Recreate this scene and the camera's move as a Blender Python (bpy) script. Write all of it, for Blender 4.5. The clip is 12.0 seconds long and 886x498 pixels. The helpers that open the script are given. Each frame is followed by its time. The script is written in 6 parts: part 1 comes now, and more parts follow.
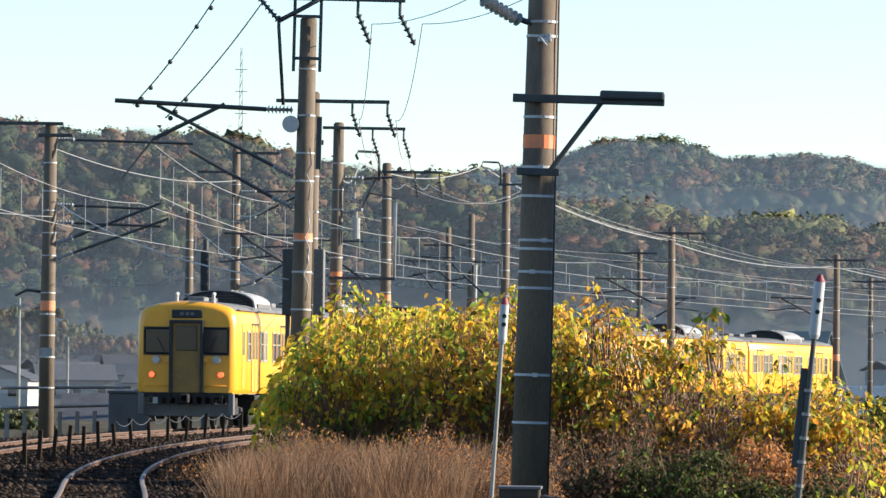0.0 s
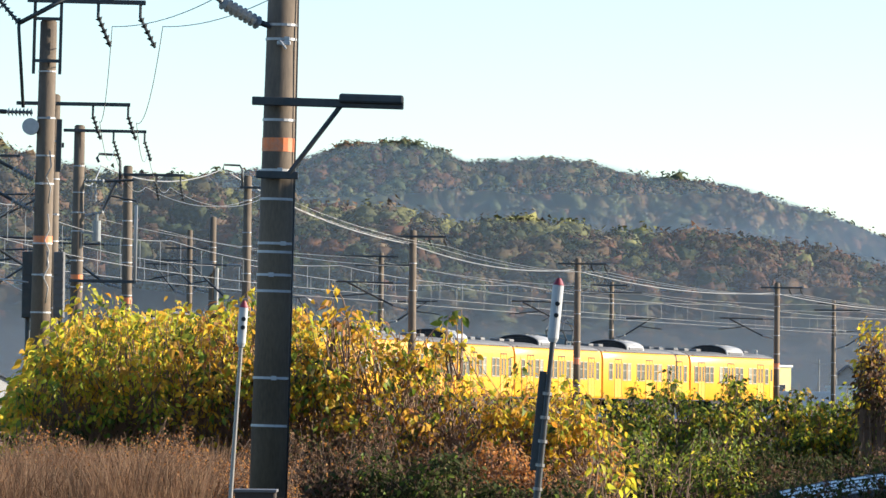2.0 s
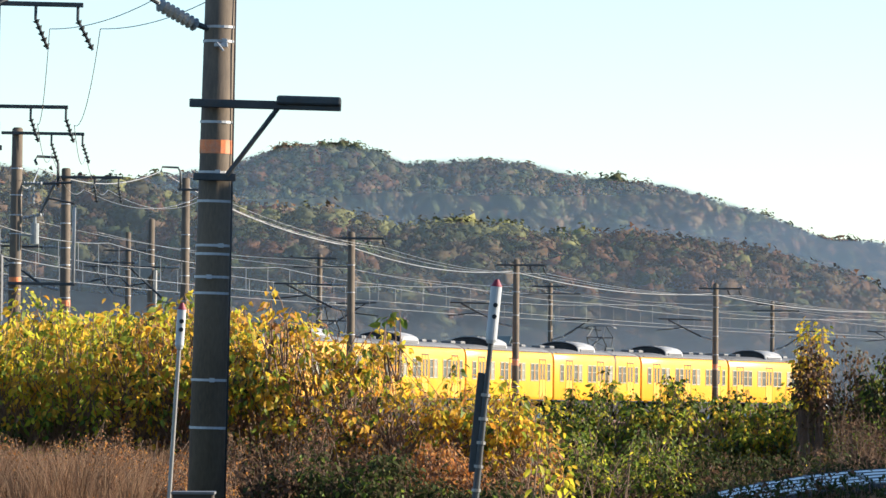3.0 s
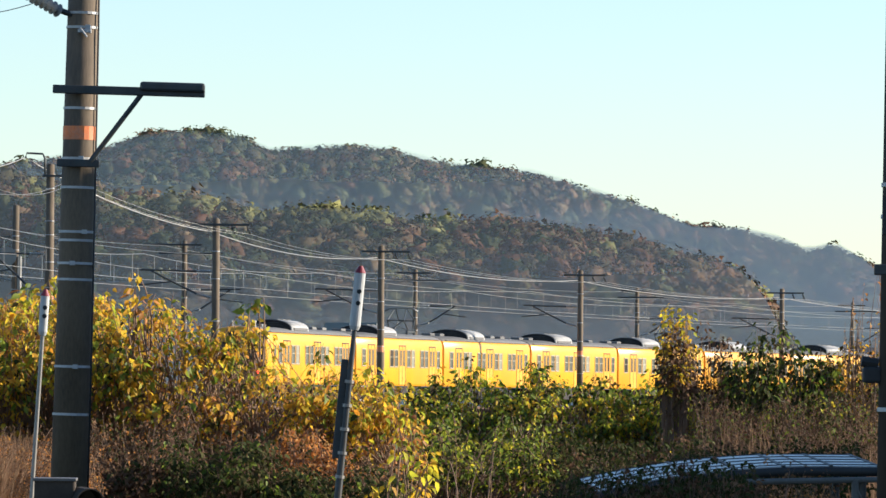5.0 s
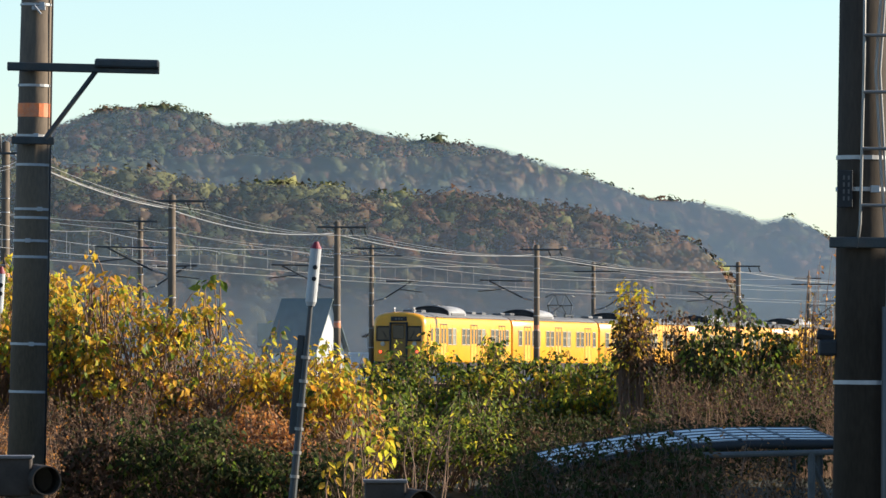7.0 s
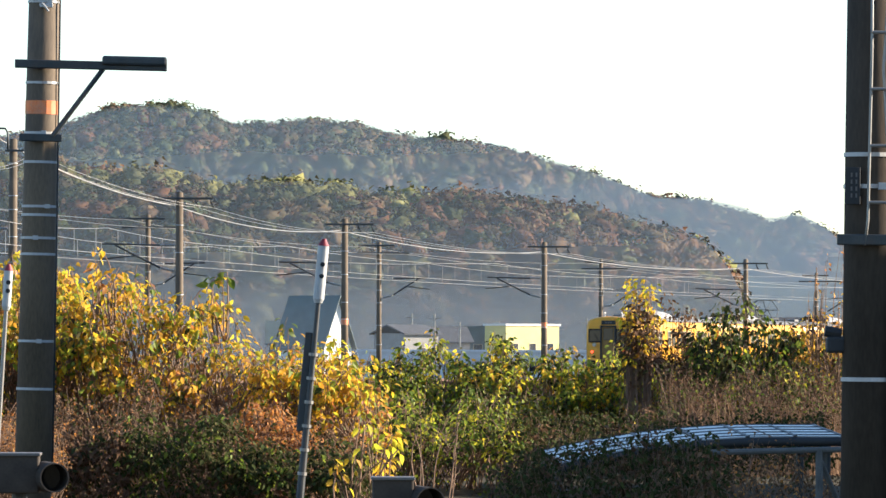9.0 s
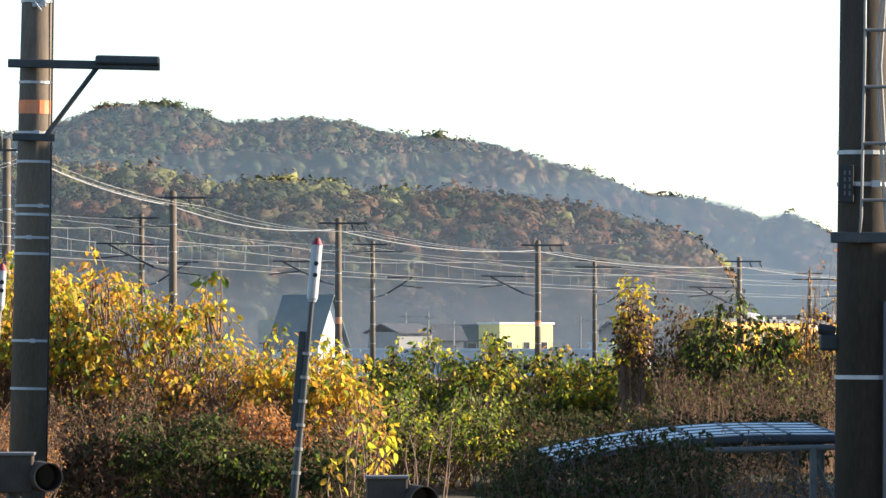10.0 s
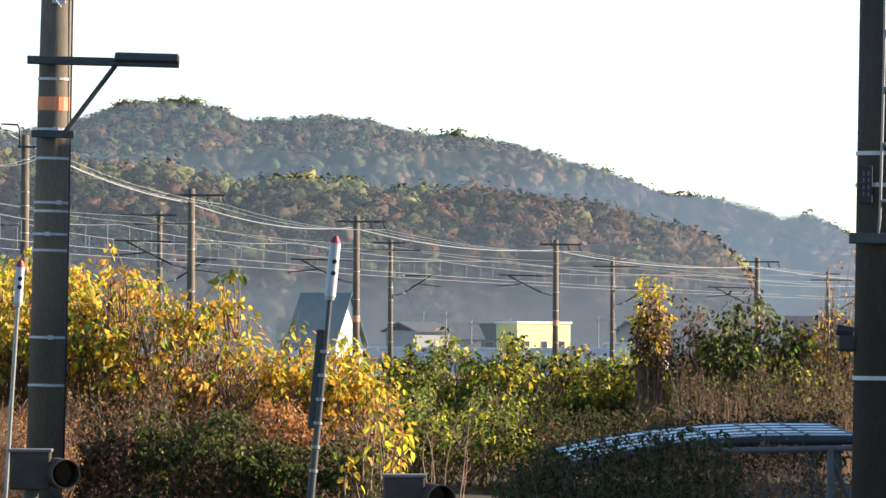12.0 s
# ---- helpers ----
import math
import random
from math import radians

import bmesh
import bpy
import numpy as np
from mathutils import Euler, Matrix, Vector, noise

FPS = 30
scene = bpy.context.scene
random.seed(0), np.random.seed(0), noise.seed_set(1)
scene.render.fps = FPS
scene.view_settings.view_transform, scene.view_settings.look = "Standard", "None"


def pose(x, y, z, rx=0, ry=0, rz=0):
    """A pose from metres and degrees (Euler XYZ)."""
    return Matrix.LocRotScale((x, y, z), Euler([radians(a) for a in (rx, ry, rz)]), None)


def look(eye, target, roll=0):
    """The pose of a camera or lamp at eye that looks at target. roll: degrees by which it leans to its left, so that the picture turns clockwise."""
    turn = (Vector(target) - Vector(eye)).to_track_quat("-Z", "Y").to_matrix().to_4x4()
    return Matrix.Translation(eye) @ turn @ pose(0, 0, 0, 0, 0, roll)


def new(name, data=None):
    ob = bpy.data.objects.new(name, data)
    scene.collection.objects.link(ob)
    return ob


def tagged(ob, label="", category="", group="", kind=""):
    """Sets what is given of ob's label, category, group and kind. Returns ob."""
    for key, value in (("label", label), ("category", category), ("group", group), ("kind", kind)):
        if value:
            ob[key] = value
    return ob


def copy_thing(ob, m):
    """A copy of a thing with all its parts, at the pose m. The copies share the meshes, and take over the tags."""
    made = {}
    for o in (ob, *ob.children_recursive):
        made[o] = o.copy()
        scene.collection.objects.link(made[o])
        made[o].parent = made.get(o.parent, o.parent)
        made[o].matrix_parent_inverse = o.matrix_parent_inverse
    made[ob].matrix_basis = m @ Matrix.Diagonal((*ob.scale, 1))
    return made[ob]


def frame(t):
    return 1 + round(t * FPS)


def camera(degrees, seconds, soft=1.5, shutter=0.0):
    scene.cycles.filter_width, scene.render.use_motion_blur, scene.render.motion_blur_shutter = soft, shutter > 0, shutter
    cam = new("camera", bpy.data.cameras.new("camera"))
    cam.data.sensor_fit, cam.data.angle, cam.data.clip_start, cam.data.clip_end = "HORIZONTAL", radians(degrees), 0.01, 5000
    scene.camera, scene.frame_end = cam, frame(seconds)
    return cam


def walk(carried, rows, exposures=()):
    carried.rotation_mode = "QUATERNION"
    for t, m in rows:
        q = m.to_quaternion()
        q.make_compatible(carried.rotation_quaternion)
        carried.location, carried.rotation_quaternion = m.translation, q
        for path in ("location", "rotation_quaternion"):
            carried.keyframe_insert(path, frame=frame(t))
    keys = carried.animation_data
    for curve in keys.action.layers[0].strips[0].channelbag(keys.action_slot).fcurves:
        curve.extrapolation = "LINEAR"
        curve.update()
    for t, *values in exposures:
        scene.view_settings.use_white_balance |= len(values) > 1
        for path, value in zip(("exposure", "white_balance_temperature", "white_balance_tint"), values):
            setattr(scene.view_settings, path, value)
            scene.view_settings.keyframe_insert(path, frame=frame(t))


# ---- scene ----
# The camera stands beside the line and pans from left to right on a long lens.
EYE = 1.6
cam = camera(8.155, 12.0, soft=1.5)
PAN = [  # seconds, sideways shift in metres, yaw to the right, pitch up, lean to the left (degrees)
    (0, -0.0448, -2.674, 1.167, 0.610),
    (0.5, -0.0364, -2.173, 1.213, 0.571),
    (1, -0.0303, -1.811, 1.224, 0.637),
    (1.5, -0.0155, -0.927, 1.224, 0.592),
    (2, -0.0050, -0.299, 1.222, 0.642),
    (2.5, 0.0000, 0.000, 1.229, 0.533),
    (3, 0.0044, 0.266, 1.242, 0.486),
    (3.5, 0.0125, 0.745, 1.226, 0.581),
    (5.5, 0.0283, 1.689, 1.081, 0.447),
    (6, 0.0320, 1.910, 1.024, 0.385),
    (6.5, 0.0336, 2.004, 0.957, 0.199),
    (7, 0.0321, 1.913, 0.901, 0.158),
    (9, 0.0309, 1.844, 0.875, 0.156),
    (9.5, 0.0315, 1.878, 0.864, 0.056),
    (10, 0.0319, 1.903, 0.863, 0.027),
    (10.5, 0.0322, 1.922, 0.861, 0.000),
    (11, 0.0324, 1.933, 0.855, 0.112),
    (11.5, 0.0309, 1.844, 0.855, 0.263),
    (12, 0.0291, 1.737, 0.851, 0.325),
]


def aim(shift, yaw, pitch, lean):
    y, p = radians(yaw), radians(pitch)
    eye = Vector((shift, 0, EYE))
    return look(eye, eye + 100 * Vector((math.sin(y) * math.cos(p), math.cos(y) * math.cos(p), math.sin(p))), lean)


walk(cam, [(t, aim(*row)) for t, *row in PAN],
     exposures=[(0, 1.42, 5700, 10), (3.7, 1.36, 5680, 10), (5.5, 1.1, 5820, 10), (7.2, 1.15, 5820, 10), (9.0, 1.7, 6000, 12), (12, 1.7, 6000, 12)])

# ---- light: low morning sun from the right, a little beyond the line ----
SUN_AZ, SUN_EL = 8.0, 20.0   # degrees from +x towards +y; height
world = bpy.data.worlds.new("sky")
scene.world = world
world.use_nodes = True
wn = world.node_tree.nodes
sky = wn.new("ShaderNodeTexSky")
sky.sky_type, sky.sun_disc = "NISHITA", False
sky.sun_elevation, sky.sun_rotation = radians(SUN_EL), radians(90 - SUN_AZ)
sky.air_density, sky.dust_density, sky.ozone_density = 1.0, 0.1, 2.8
wn["Background"].inputs["Strength"].default_value = 0.085
world.node_tree.links.new(sky.outputs[0], wn["Background"].inputs["Color"])
sun = new("sun", bpy.data.lights.new("sun", "SUN"))
sun.data.energy, sun.data.angle, sun.data.color = 5.0, radians(0.5), (1.0, 0.86, 0.66)
sa, se = radians(SUN_AZ), radians(SUN_EL)
sun.matrix_world = look((0, 0, 0), (-math.cos(sa) * math.cos(se), -math.sin(sa) * math.cos(se), -math.sin(se)))
# ---- materials ----
def material(name, colour, rough=0.7, metal=0.0, vary=0.25, scale=6.0, fine=60.0, bump=0.15, dirt=None, dirt_amount=0.4,
             per="", per_vary=0.2, translucent=0.0, spec=0.5, stretch=(1, 1, 1), tone=False):
    """Base colour varied by a broad and a fine noise, optional dirt patches, a per-object or per-island shift and bump."""
    m = bpy.data.materials.new(name)
    m.use_nodes = True
    n, l = m.node_tree.nodes, m.node_tree.links
    b = n["Principled BSDF"]
    b.inputs["Roughness"].default_value, b.inputs["Metallic"].default_value = rough, metal
    b.inputs["Specular IOR Level"].default_value = spec
    co = n.new("ShaderNodeTexCoord")
    mp = n.new("ShaderNodeMapping")
    mp.inputs["Scale"].default_value = stretch
    l.new(co.outputs["Object"], mp.inputs[0])
    broad, grain = n.new("ShaderNodeTexNoise"), n.new("ShaderNodeTexNoise")
    broad.inputs["Scale"].default_value, broad.inputs["Detail"].default_value = scale, 5
    grain.inputs["Scale"].default_value, grain.inputs["Detail"].default_value = fine, 3
    for tex in (broad, grain):
        l.new(mp.outputs[0], tex.inputs["Vector"])
    add = n.new("ShaderNodeMath")
    add.operation = "MULTIPLY_ADD"
    l.new(broad.outputs["Fac"], add.inputs[0])
    add.inputs[1].default_value = 0.65
    half = n.new("ShaderNodeMath")
    half.operation = "MULTIPLY"
    l.new(grain.outputs["Fac"], half.inputs[0])
    half.inputs[1].default_value = 0.35
    l.new(half.outputs[0], add.inputs[2])
    ramp = n.new("ShaderNodeMapRange")
    ramp.inputs["From Min"].default_value, ramp.inputs["From Max"].default_value = 0.3, 0.7
    ramp.inputs["To Min"].default_value, ramp.inputs["To Max"].default_value = 1 - vary, 1 + vary
    l.new(add.outputs[0], ramp.inputs["Value"])
    value = ramp.outputs[0]
    if per:
        info = n.new("ShaderNodeObjectInfo" if per == "object" else "ShaderNodeNewGeometry")
        pr = n.new("ShaderNodeMapRange")
        pr.inputs["To Min"].default_value, pr.inputs["To Max"].default_value = 1 - per_vary, 1 + per_vary
        l.new(info.outputs["Random" if per == "object" else "Random Per Island"], pr.inputs["Value"])
        mul = n.new("ShaderNodeMath")
        mul.operation = "MULTIPLY"
        l.new(value, mul.inputs[0])
        l.new(pr.outputs[0], mul.inputs[1])
        value = mul.outputs[0]
    tint = n.new("ShaderNodeVectorMath")
    tint.operation = "SCALE"
    l.new(value, tint.inputs["Scale"])
    if isinstance(colour[0], tuple):   # several colours, spread over the islands
        cr = n.new("ShaderNodeValToRGB")
        cr.color_ramp.interpolation = "LINEAR"
        while len(cr.color_ramp.elements) < len(colour):
            cr.color_ramp.elements.new(0.5)
        for i, c in enumerate(colour):
            cr.color_ramp.elements[i].position = i / (len(colour) - 1)
            cr.color_ramp.elements[i].color = (*c, 1)
        geo = n.new("ShaderNodeAttribute" if tone else "ShaderNodeNewGeometry")
        if tone:   # one tone a tree
            geo.attribute_name = "tone"
        l.new(geo.outputs["Fac" if tone else "Random Per Island"], cr.inputs[0])
        l.new(cr.outputs[0], tint.inputs[0])
    else:
        tint.inputs[0].default_value = colour
    out = tint.outputs[0]
    if dirt:
        dn = n.new("ShaderNodeTexNoise")
        dn.inputs["Scale"].default_value, dn.inputs["Detail"].default_value = scale * 0.7, 7
        dn.inputs["Roughness"].default_value = 0.7
        l.new(mp.outputs[0], dn.inputs["Vector"])
        dr = n.new("ShaderNodeMapRange")
        dr.inputs["From Min"].default_value, dr.inputs["From Max"].default_value = 0.48, 0.7
        dr.inputs["To Max"].default_value = dirt_amount
        l.new(dn.outputs["Fac"], dr.inputs["Value"])
        mx = n.new("ShaderNodeMix")
        mx.data_type = "RGBA"
        l.new(dr.outputs[0], mx.inputs["Factor"])
        l.new(out, mx.inputs["A"])
        mx.inputs["B"].default_value = (*dirt, 1)
        out = mx.outputs["Result"]
    l.new(out, b.inputs["Base Color"])
    if bump:
        bp = n.new("ShaderNodeBump")
        bp.inputs["Strength"].default_value, bp.inputs["Distance"].default_value = bump, 0.5 / fine
        l.new(add.outputs[0], bp.inputs["Height"])
        l.new(bp.outputs[0], b.inputs["Normal"])
    if translucent:
        tr, ms = n.new("ShaderNodeBsdfTranslucent"), n.new("ShaderNodeMixShader")
        l.new(out, tr.inputs["Color"])
        ms.inputs[0].default_value = translucent
        l.new(b.outputs[0], ms.inputs[1])
        l.new(tr.outputs[0], ms.inputs[2])
        l.new(ms.outputs[0], n["Material Output"].inputs["Surface"])
    return m


def glow(name, colour, strength):
    m = bpy.data.materials.new(name)
    m.use_nodes = True
    b = m.node_tree.nodes["Principled BSDF"]
    b.inputs["Base Color"].default_value = (*colour, 1)
    b.inputs["Emission Color"].default_value, b.inputs["Emission Strength"].default_value = (*colour, 1), strength
    return m


CONCRETE = material("weathered_concrete", (0.135, 0.097, 0.06), 0.85, vary=0.4, scale=2.2, fine=45, bump=0.35,
                    dirt=(0.04, 0.03, 0.022), dirt_amount=0.8, stretch=(1, 1, 0.25))
# Darker copy of CONCRETE: the pole's shade is in the base colour.
SHADED_CONCRETE = material("shaded_concrete", (0.055, 0.043, 0.032), 0.9, vary=0.4, scale=2.2, fine=45, bump=0.3, dirt=(0.1, 0.075, 0.05), dirt_amount=0.4, stretch=(1, 1, 0.25), spec=0.2)
STEEL_BAND = material("galvanised_band", (0.42, 0.41, 0.39), 0.55, 0.3, vary=0.15, scale=9)
DARK_STEEL = material("dark_painted_steel", (0.05, 0.055, 0.055), 0.55, 0.4, vary=0.3, scale=5, dirt=(0.12, 0.07, 0.04), dirt_amount=0.35)
ORANGE = material("orange_paint", (0.75, 0.2, 0.05), 0.6, vary=0.25, scale=5, dirt=(0.45, 0.3, 0.22), dirt_amount=0.7)
PORCELAIN = material("porcelain", (0.24, 0.24, 0.22), 0.35, vary=0.2, bump=0)
WIRE = material("weathered_wire", (0.24, 0.225, 0.2), 0.45, 0.5, vary=0.15, bump=0)
BRIGHT_WIRE = material("bright_cable", (0.3, 0.28, 0.25), 0.45, 0.2, vary=0.12, bump=0)
BLACK_WIRE = material("black_cable", (0.03, 0.03, 0.03), 0.6, vary=0.2, bump=0)
YELLOW = material("yellow_railcar_paint", (0.74, 0.33, 0.01), 0.35, vary=0.1, scale=1.2, fine=30, bump=0.03, dirt=(0.42, 0.24, 0.04), dirt_amount=0.4, stretch=(1, 1, 0.35))
ROOF_GREY = material("railcar_roof_paint", (0.15, 0.14, 0.125), 0.75, vary=0.25, scale=1.5, dirt=(0.1, 0.09, 0.08), dirt_amount=0.6)
UNIT_GREY = material("cooler_housing_paint", (0.34, 0.32, 0.29), 0.6, vary=0.2, scale=2, dirt=(0.12, 0.11, 0.1), dirt_amount=0.5)
UNDER = material("underfloor_black", (0.016, 0.014, 0.013), 0.9, vary=0.4, scale=3, dirt=(0.09, 0.06, 0.04), dirt_amount=0.5)
GLASS = material("dark_railcar_glass", (0.02, 0.022, 0.025), 0.06, vary=0.2, scale=2, bump=0, spec=0.3)
PALE_GLASS = material("window_with_blind", (0.22, 0.2, 0.15), 0.12, vary=0.2, scale=2, bump=0, spec=0.8)
WINDOW_TRIM = material("aluminium_window_frame", (0.42, 0.36, 0.25), 0.45, 0.5, vary=0.1, bump=0)
RUBBER = material("black_rubber", (0.02, 0.02, 0.02), 0.7, vary=0.2, bump=0)
CREAM_GREY = material("pale_grey_skirt", (0.12, 0.11, 0.1), 0.6, vary=0.2, scale=3, dirt=(0.1, 0.08, 0.07), dirt_amount=0.6)
TAIL_RED = glow("red_tail_lamp", (1.0, 0.06, 0.02), 1.6)
DOOR_DULL = material("grimy_yellow_door", (0.24, 0.125, 0.018), 0.5, vary=0.25, scale=2, dirt=(0.1, 0.06, 0.02), dirt_amount=0.6)
LENS = material("headlamp_lens", (0.35, 0.35, 0.32), 0.1, vary=0.05, bump=0)
RAIL = material("rusty_rail", (0.1, 0.05, 0.027), 0.85, 0.0, vary=0.3, scale=4)
RAIL_TOP = material("polished_rail_head", (0.17, 0.125, 0.09), 0.65, 0.1, vary=0.1, scale=4, bump=0)
# Sleepers and ballast are darkened: the track's shade is put into their colour.
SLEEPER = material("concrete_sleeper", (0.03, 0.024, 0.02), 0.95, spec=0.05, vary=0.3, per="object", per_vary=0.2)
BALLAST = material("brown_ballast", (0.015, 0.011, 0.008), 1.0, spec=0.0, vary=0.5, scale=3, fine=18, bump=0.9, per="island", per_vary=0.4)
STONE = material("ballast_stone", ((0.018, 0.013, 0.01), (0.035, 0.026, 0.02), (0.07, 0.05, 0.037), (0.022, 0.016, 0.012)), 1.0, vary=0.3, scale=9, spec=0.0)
EARTH = material("dry_earth", (0.075, 0.062, 0.04), 0.95, spec=0.05, vary=0.5, scale=0.35, fine=6, bump=0.6, dirt=(0.04, 0.045, 0.02), dirt_amount=0.8)
POST_WOOD = material("tarred_wood", (0.035, 0.023, 0.015), 0.9, vary=0.4, scale=6, spec=0.1, stretch=(1, 1, 0.2))
BARK = material("thin_bark", (0.2, 0.12, 0.07), 0.85, vary=0.3, scale=6, stretch=(1, 1, 0.3))
# ---- mesh helpers ----
def finish(name, bm, mat, parent=None, label="", smooth=False):
    me = bpy.data.meshes.new(name)
    bm.to_mesh(me)
    bm.free()
    for m in mat if isinstance(mat, (list, tuple)) else (mat,):
        me.materials.append(m)
    if smooth:
        me.polygons.foreach_set("use_smooth", [True] * len(me.polygons))
    ob = new(name, me)
    ob.parent = parent
    if label:
        tagged(ob, label)
    return ob


def part(name, bm, mat, parent, label="", smooth=False):
    return finish(name, bm, mat, parent, label, smooth)


def thing(name, m, label, category, group="", kind=""):
    ob = new(name)
    ob.empty_display_size = 0.2
    ob.matrix_world = m
    return tagged(ob, label, category, group, kind)


def box(bm, cx, cy, cz, sx, sy, sz, bevel=0.0, m=None, mi=0):
    r = bmesh.ops.create_cube(bm, size=1, matrix=(m or Matrix()) @ Matrix.Translation((cx, cy, cz)) @ Matrix.Diagonal((sx, sy, sz, 1)))
    faces = {f for v in r["verts"] for f in v.link_faces}
    for f in faces:
        f.material_index = mi
    if bevel:
        bmesh.ops.bevel(bm, geom=list({e for v in r["verts"] for e in v.link_edges}), offset=bevel, segments=2, affect="EDGES", profile=0.5)
    return bm


def rod(bm, a, b, r0, r1=None, sides=8, caps=True, mi=0):
    """A tapered round bar from a to b."""
    a, b = Vector(a), Vector(b)
    d = b - a
    q = d.to_track_quat("Z", "Y").to_matrix().to_4x4()
    r = bmesh.ops.create_cone(bm, cap_ends=caps, segments=sides, radius1=r0, radius2=r0 if r1 is None else r1, depth=d.length,
                              matrix=Matrix.Translation((a + b) / 2) @ q)
    for f in {f for v in r["verts"] for f in v.link_faces}:
        f.material_index = mi
    return bm


def tube(bm, pts, r, sides=6, mi=0):
    """A round bar through several points, as one skin."""
    pts = [Vector(p) for p in pts]
    rings = []
    for i, p in enumerate(pts):
        d = (pts[min(i + 1, len(pts) - 1)] - pts[max(i - 1, 0)]).normalized()
        u = d.orthogonal().normalized() if abs(d.z) > 0.95 else d.cross(Vector((0, 0, 1))).normalized()
        w = d.cross(u)
        rad = r[i] if isinstance(r, (list, tuple)) else r
        rings.append([bm.verts.new(p + rad * (math.cos(a) * u + math.sin(a) * w)) for a in (2 * math.pi * k / sides for k in range(sides))])
    for a, b in zip(rings, rings[1:]):
        for k in range(sides):
            f = bm.faces.new((a[k], a[(k + 1) % sides], b[(k + 1) % sides], b[k]))
            f.material_index = mi
            f.smooth = True
    bm.faces.new(rings[0][::-1])
    bm.faces.new(rings[-1])
    return bm


def sag(a, b, drop, n=14):
    a, b = Vector(a), Vector(b)
    return [a.lerp(b, i / n) - Vector((0, 0, 4 * drop * (i / n) * (1 - i / n))) for i in range(n + 1)]


def insulator(bm, a, b, r=0.11, sheds=7, mi=0):
    """A string of porcelain sheds on a rod."""
    a, b = Vector(a), Vector(b)
    rod(bm, a, b, 0.03, mi=mi)
    for i in range(sheds):
        p, q = a.lerp(b, (i + 0.25) / sheds), a.lerp(b, (i + 0.7) / sheds)
        rod(bm, p, q, r, r * 0.45, 10, mi=mi)
    return bm


def mesh_from(name, verts, faces, mat, parent=None, mats=None, smooth=False):
    me = bpy.data.meshes.new(name)
    verts, faces = np.asarray(verts, np.float32), np.asarray(faces, np.int32)
    k = faces.shape[1]
    me.vertices.add(len(verts))
    me.vertices.foreach_set("co", verts.ravel())
    me.loops.add(faces.size)
    me.loops.foreach_set("vertex_index", faces.ravel())
    me.polygons.add(len(faces))
    me.polygons.foreach_set("loop_start", np.arange(0, faces.size, k, dtype=np.int32))
    me.polygons.foreach_set("loop_total", np.full(len(faces), k, np.int32))
    for m in mat if isinstance(mat, (list, tuple)) else (mat,):
        me.materials.append(m)
    if mats is not None:
        me.polygons.foreach_set("material_index", np.asarray(mats, np.int32))
    if smooth:
        me.polygons.foreach_set("use_smooth", np.ones(len(faces), bool))
    me.update(calc_edges=True)
    me.validate()
    ob = new(name, me)
    ob.parent = parent
    return ob


def fbm(p, seed=0.0):
    return noise.fractal(Vector(p) + Vector((seed, seed * 1.7, 0)), 1.0, 2.0, 5)


# ---- the line's plan: the outer track's centre, a wide right-hand curve that falls gently away ----
def slope_at(y):
    if y < 40:
        return -0.06
    if y < 87:
        return -0.06 + (y - 40) / 47 * (-0.042)
    return 0.04 + (y - 175) / 620


_ys = np.arange(-20, 900, 1.0)
_sl = np.array([slope_at(min(y, 470)) for y in _ys])
_xs = np.concatenate([[0], np.cumsum((_sl[1:] + _sl[:-1]) / 2)])
_xs += -15.4 - np.interp(175, _ys, _xs)
_ss = np.concatenate([[0], np.cumsum(np.hypot(1, (_sl[1:] + _sl[:-1]) / 2))])


def track(y, off=0.0, z=0.0):
    """A point of the line at y, off metres to the right of the outer track's centre and z above the rails."""
    y0 = y
    for _ in range(2):
        s = float(np.interp(y0, _ys, _sl))
        y0 = y + off * s / math.hypot(1, s)
    s = float(np.interp(y0, _ys, _sl))
    h = math.hypot(1, s)
    return Vector((float(np.interp(y0, _ys, _xs)) + off / h, y, -0.004 * max(0, y0 - 270) + z))


def along(s, z=0.0):
    """A point of the outer track s metres along it (0 at y = 175)."""
    y = float(np.interp(s + np.interp(175, _ys, _ss), _ss, _ys))
    return track(y, 0, z)
# ---- ground, hills, haze ----
def ground_sheet():
    rng = np.random.default_rng(3)
    xs = np.concatenate([np.linspace(-2500, -80, 12), np.linspace(-70, 70, 57), np.linspace(80, 2500, 12)])
    ys = np.concatenate([np.linspace(-300, -10, 4), np.linspace(0, 240, 97), np.linspace(250, 500, 26), np.linspace(600, 4900, 12)])
    X, Y = np.meshgrid(xs, ys)
    Z = np.full(X.shape, -0.75) + rng.normal(0, 0.06, X.shape) * (np.abs(X) < 75)
    Z -= np.clip((Y - 300) / 300, 0, 1) * 1.2
    v = np.stack([X, Y, Z], -1).reshape(-1, 3)
    n, m = X.shape
    i = np.arange(n * m).reshape(n, m)
    f = np.stack([i[:-1, :-1], i[:-1, 1:], i[1:, 1:], i[1:, :-1]], -1).reshape(-1, 4)
    return tagged(mesh_from("ground", v, f, EARTH, smooth=True), "uneven dry earth with patches of weeds beside the line", "ground", kind="structure")


ground_sheet()


def icosphere(sub):
    bm = bmesh.new()
    bmesh.ops.create_icosphere(bm, subdivisions=sub, radius=1)
    bm.verts.ensure_lookup_table()
    v = np.array([x.co[:] for x in bm.verts])
    f = np.array([[x.index for x in q.verts] for q in bm.faces])
    bm.free()
    return v, f


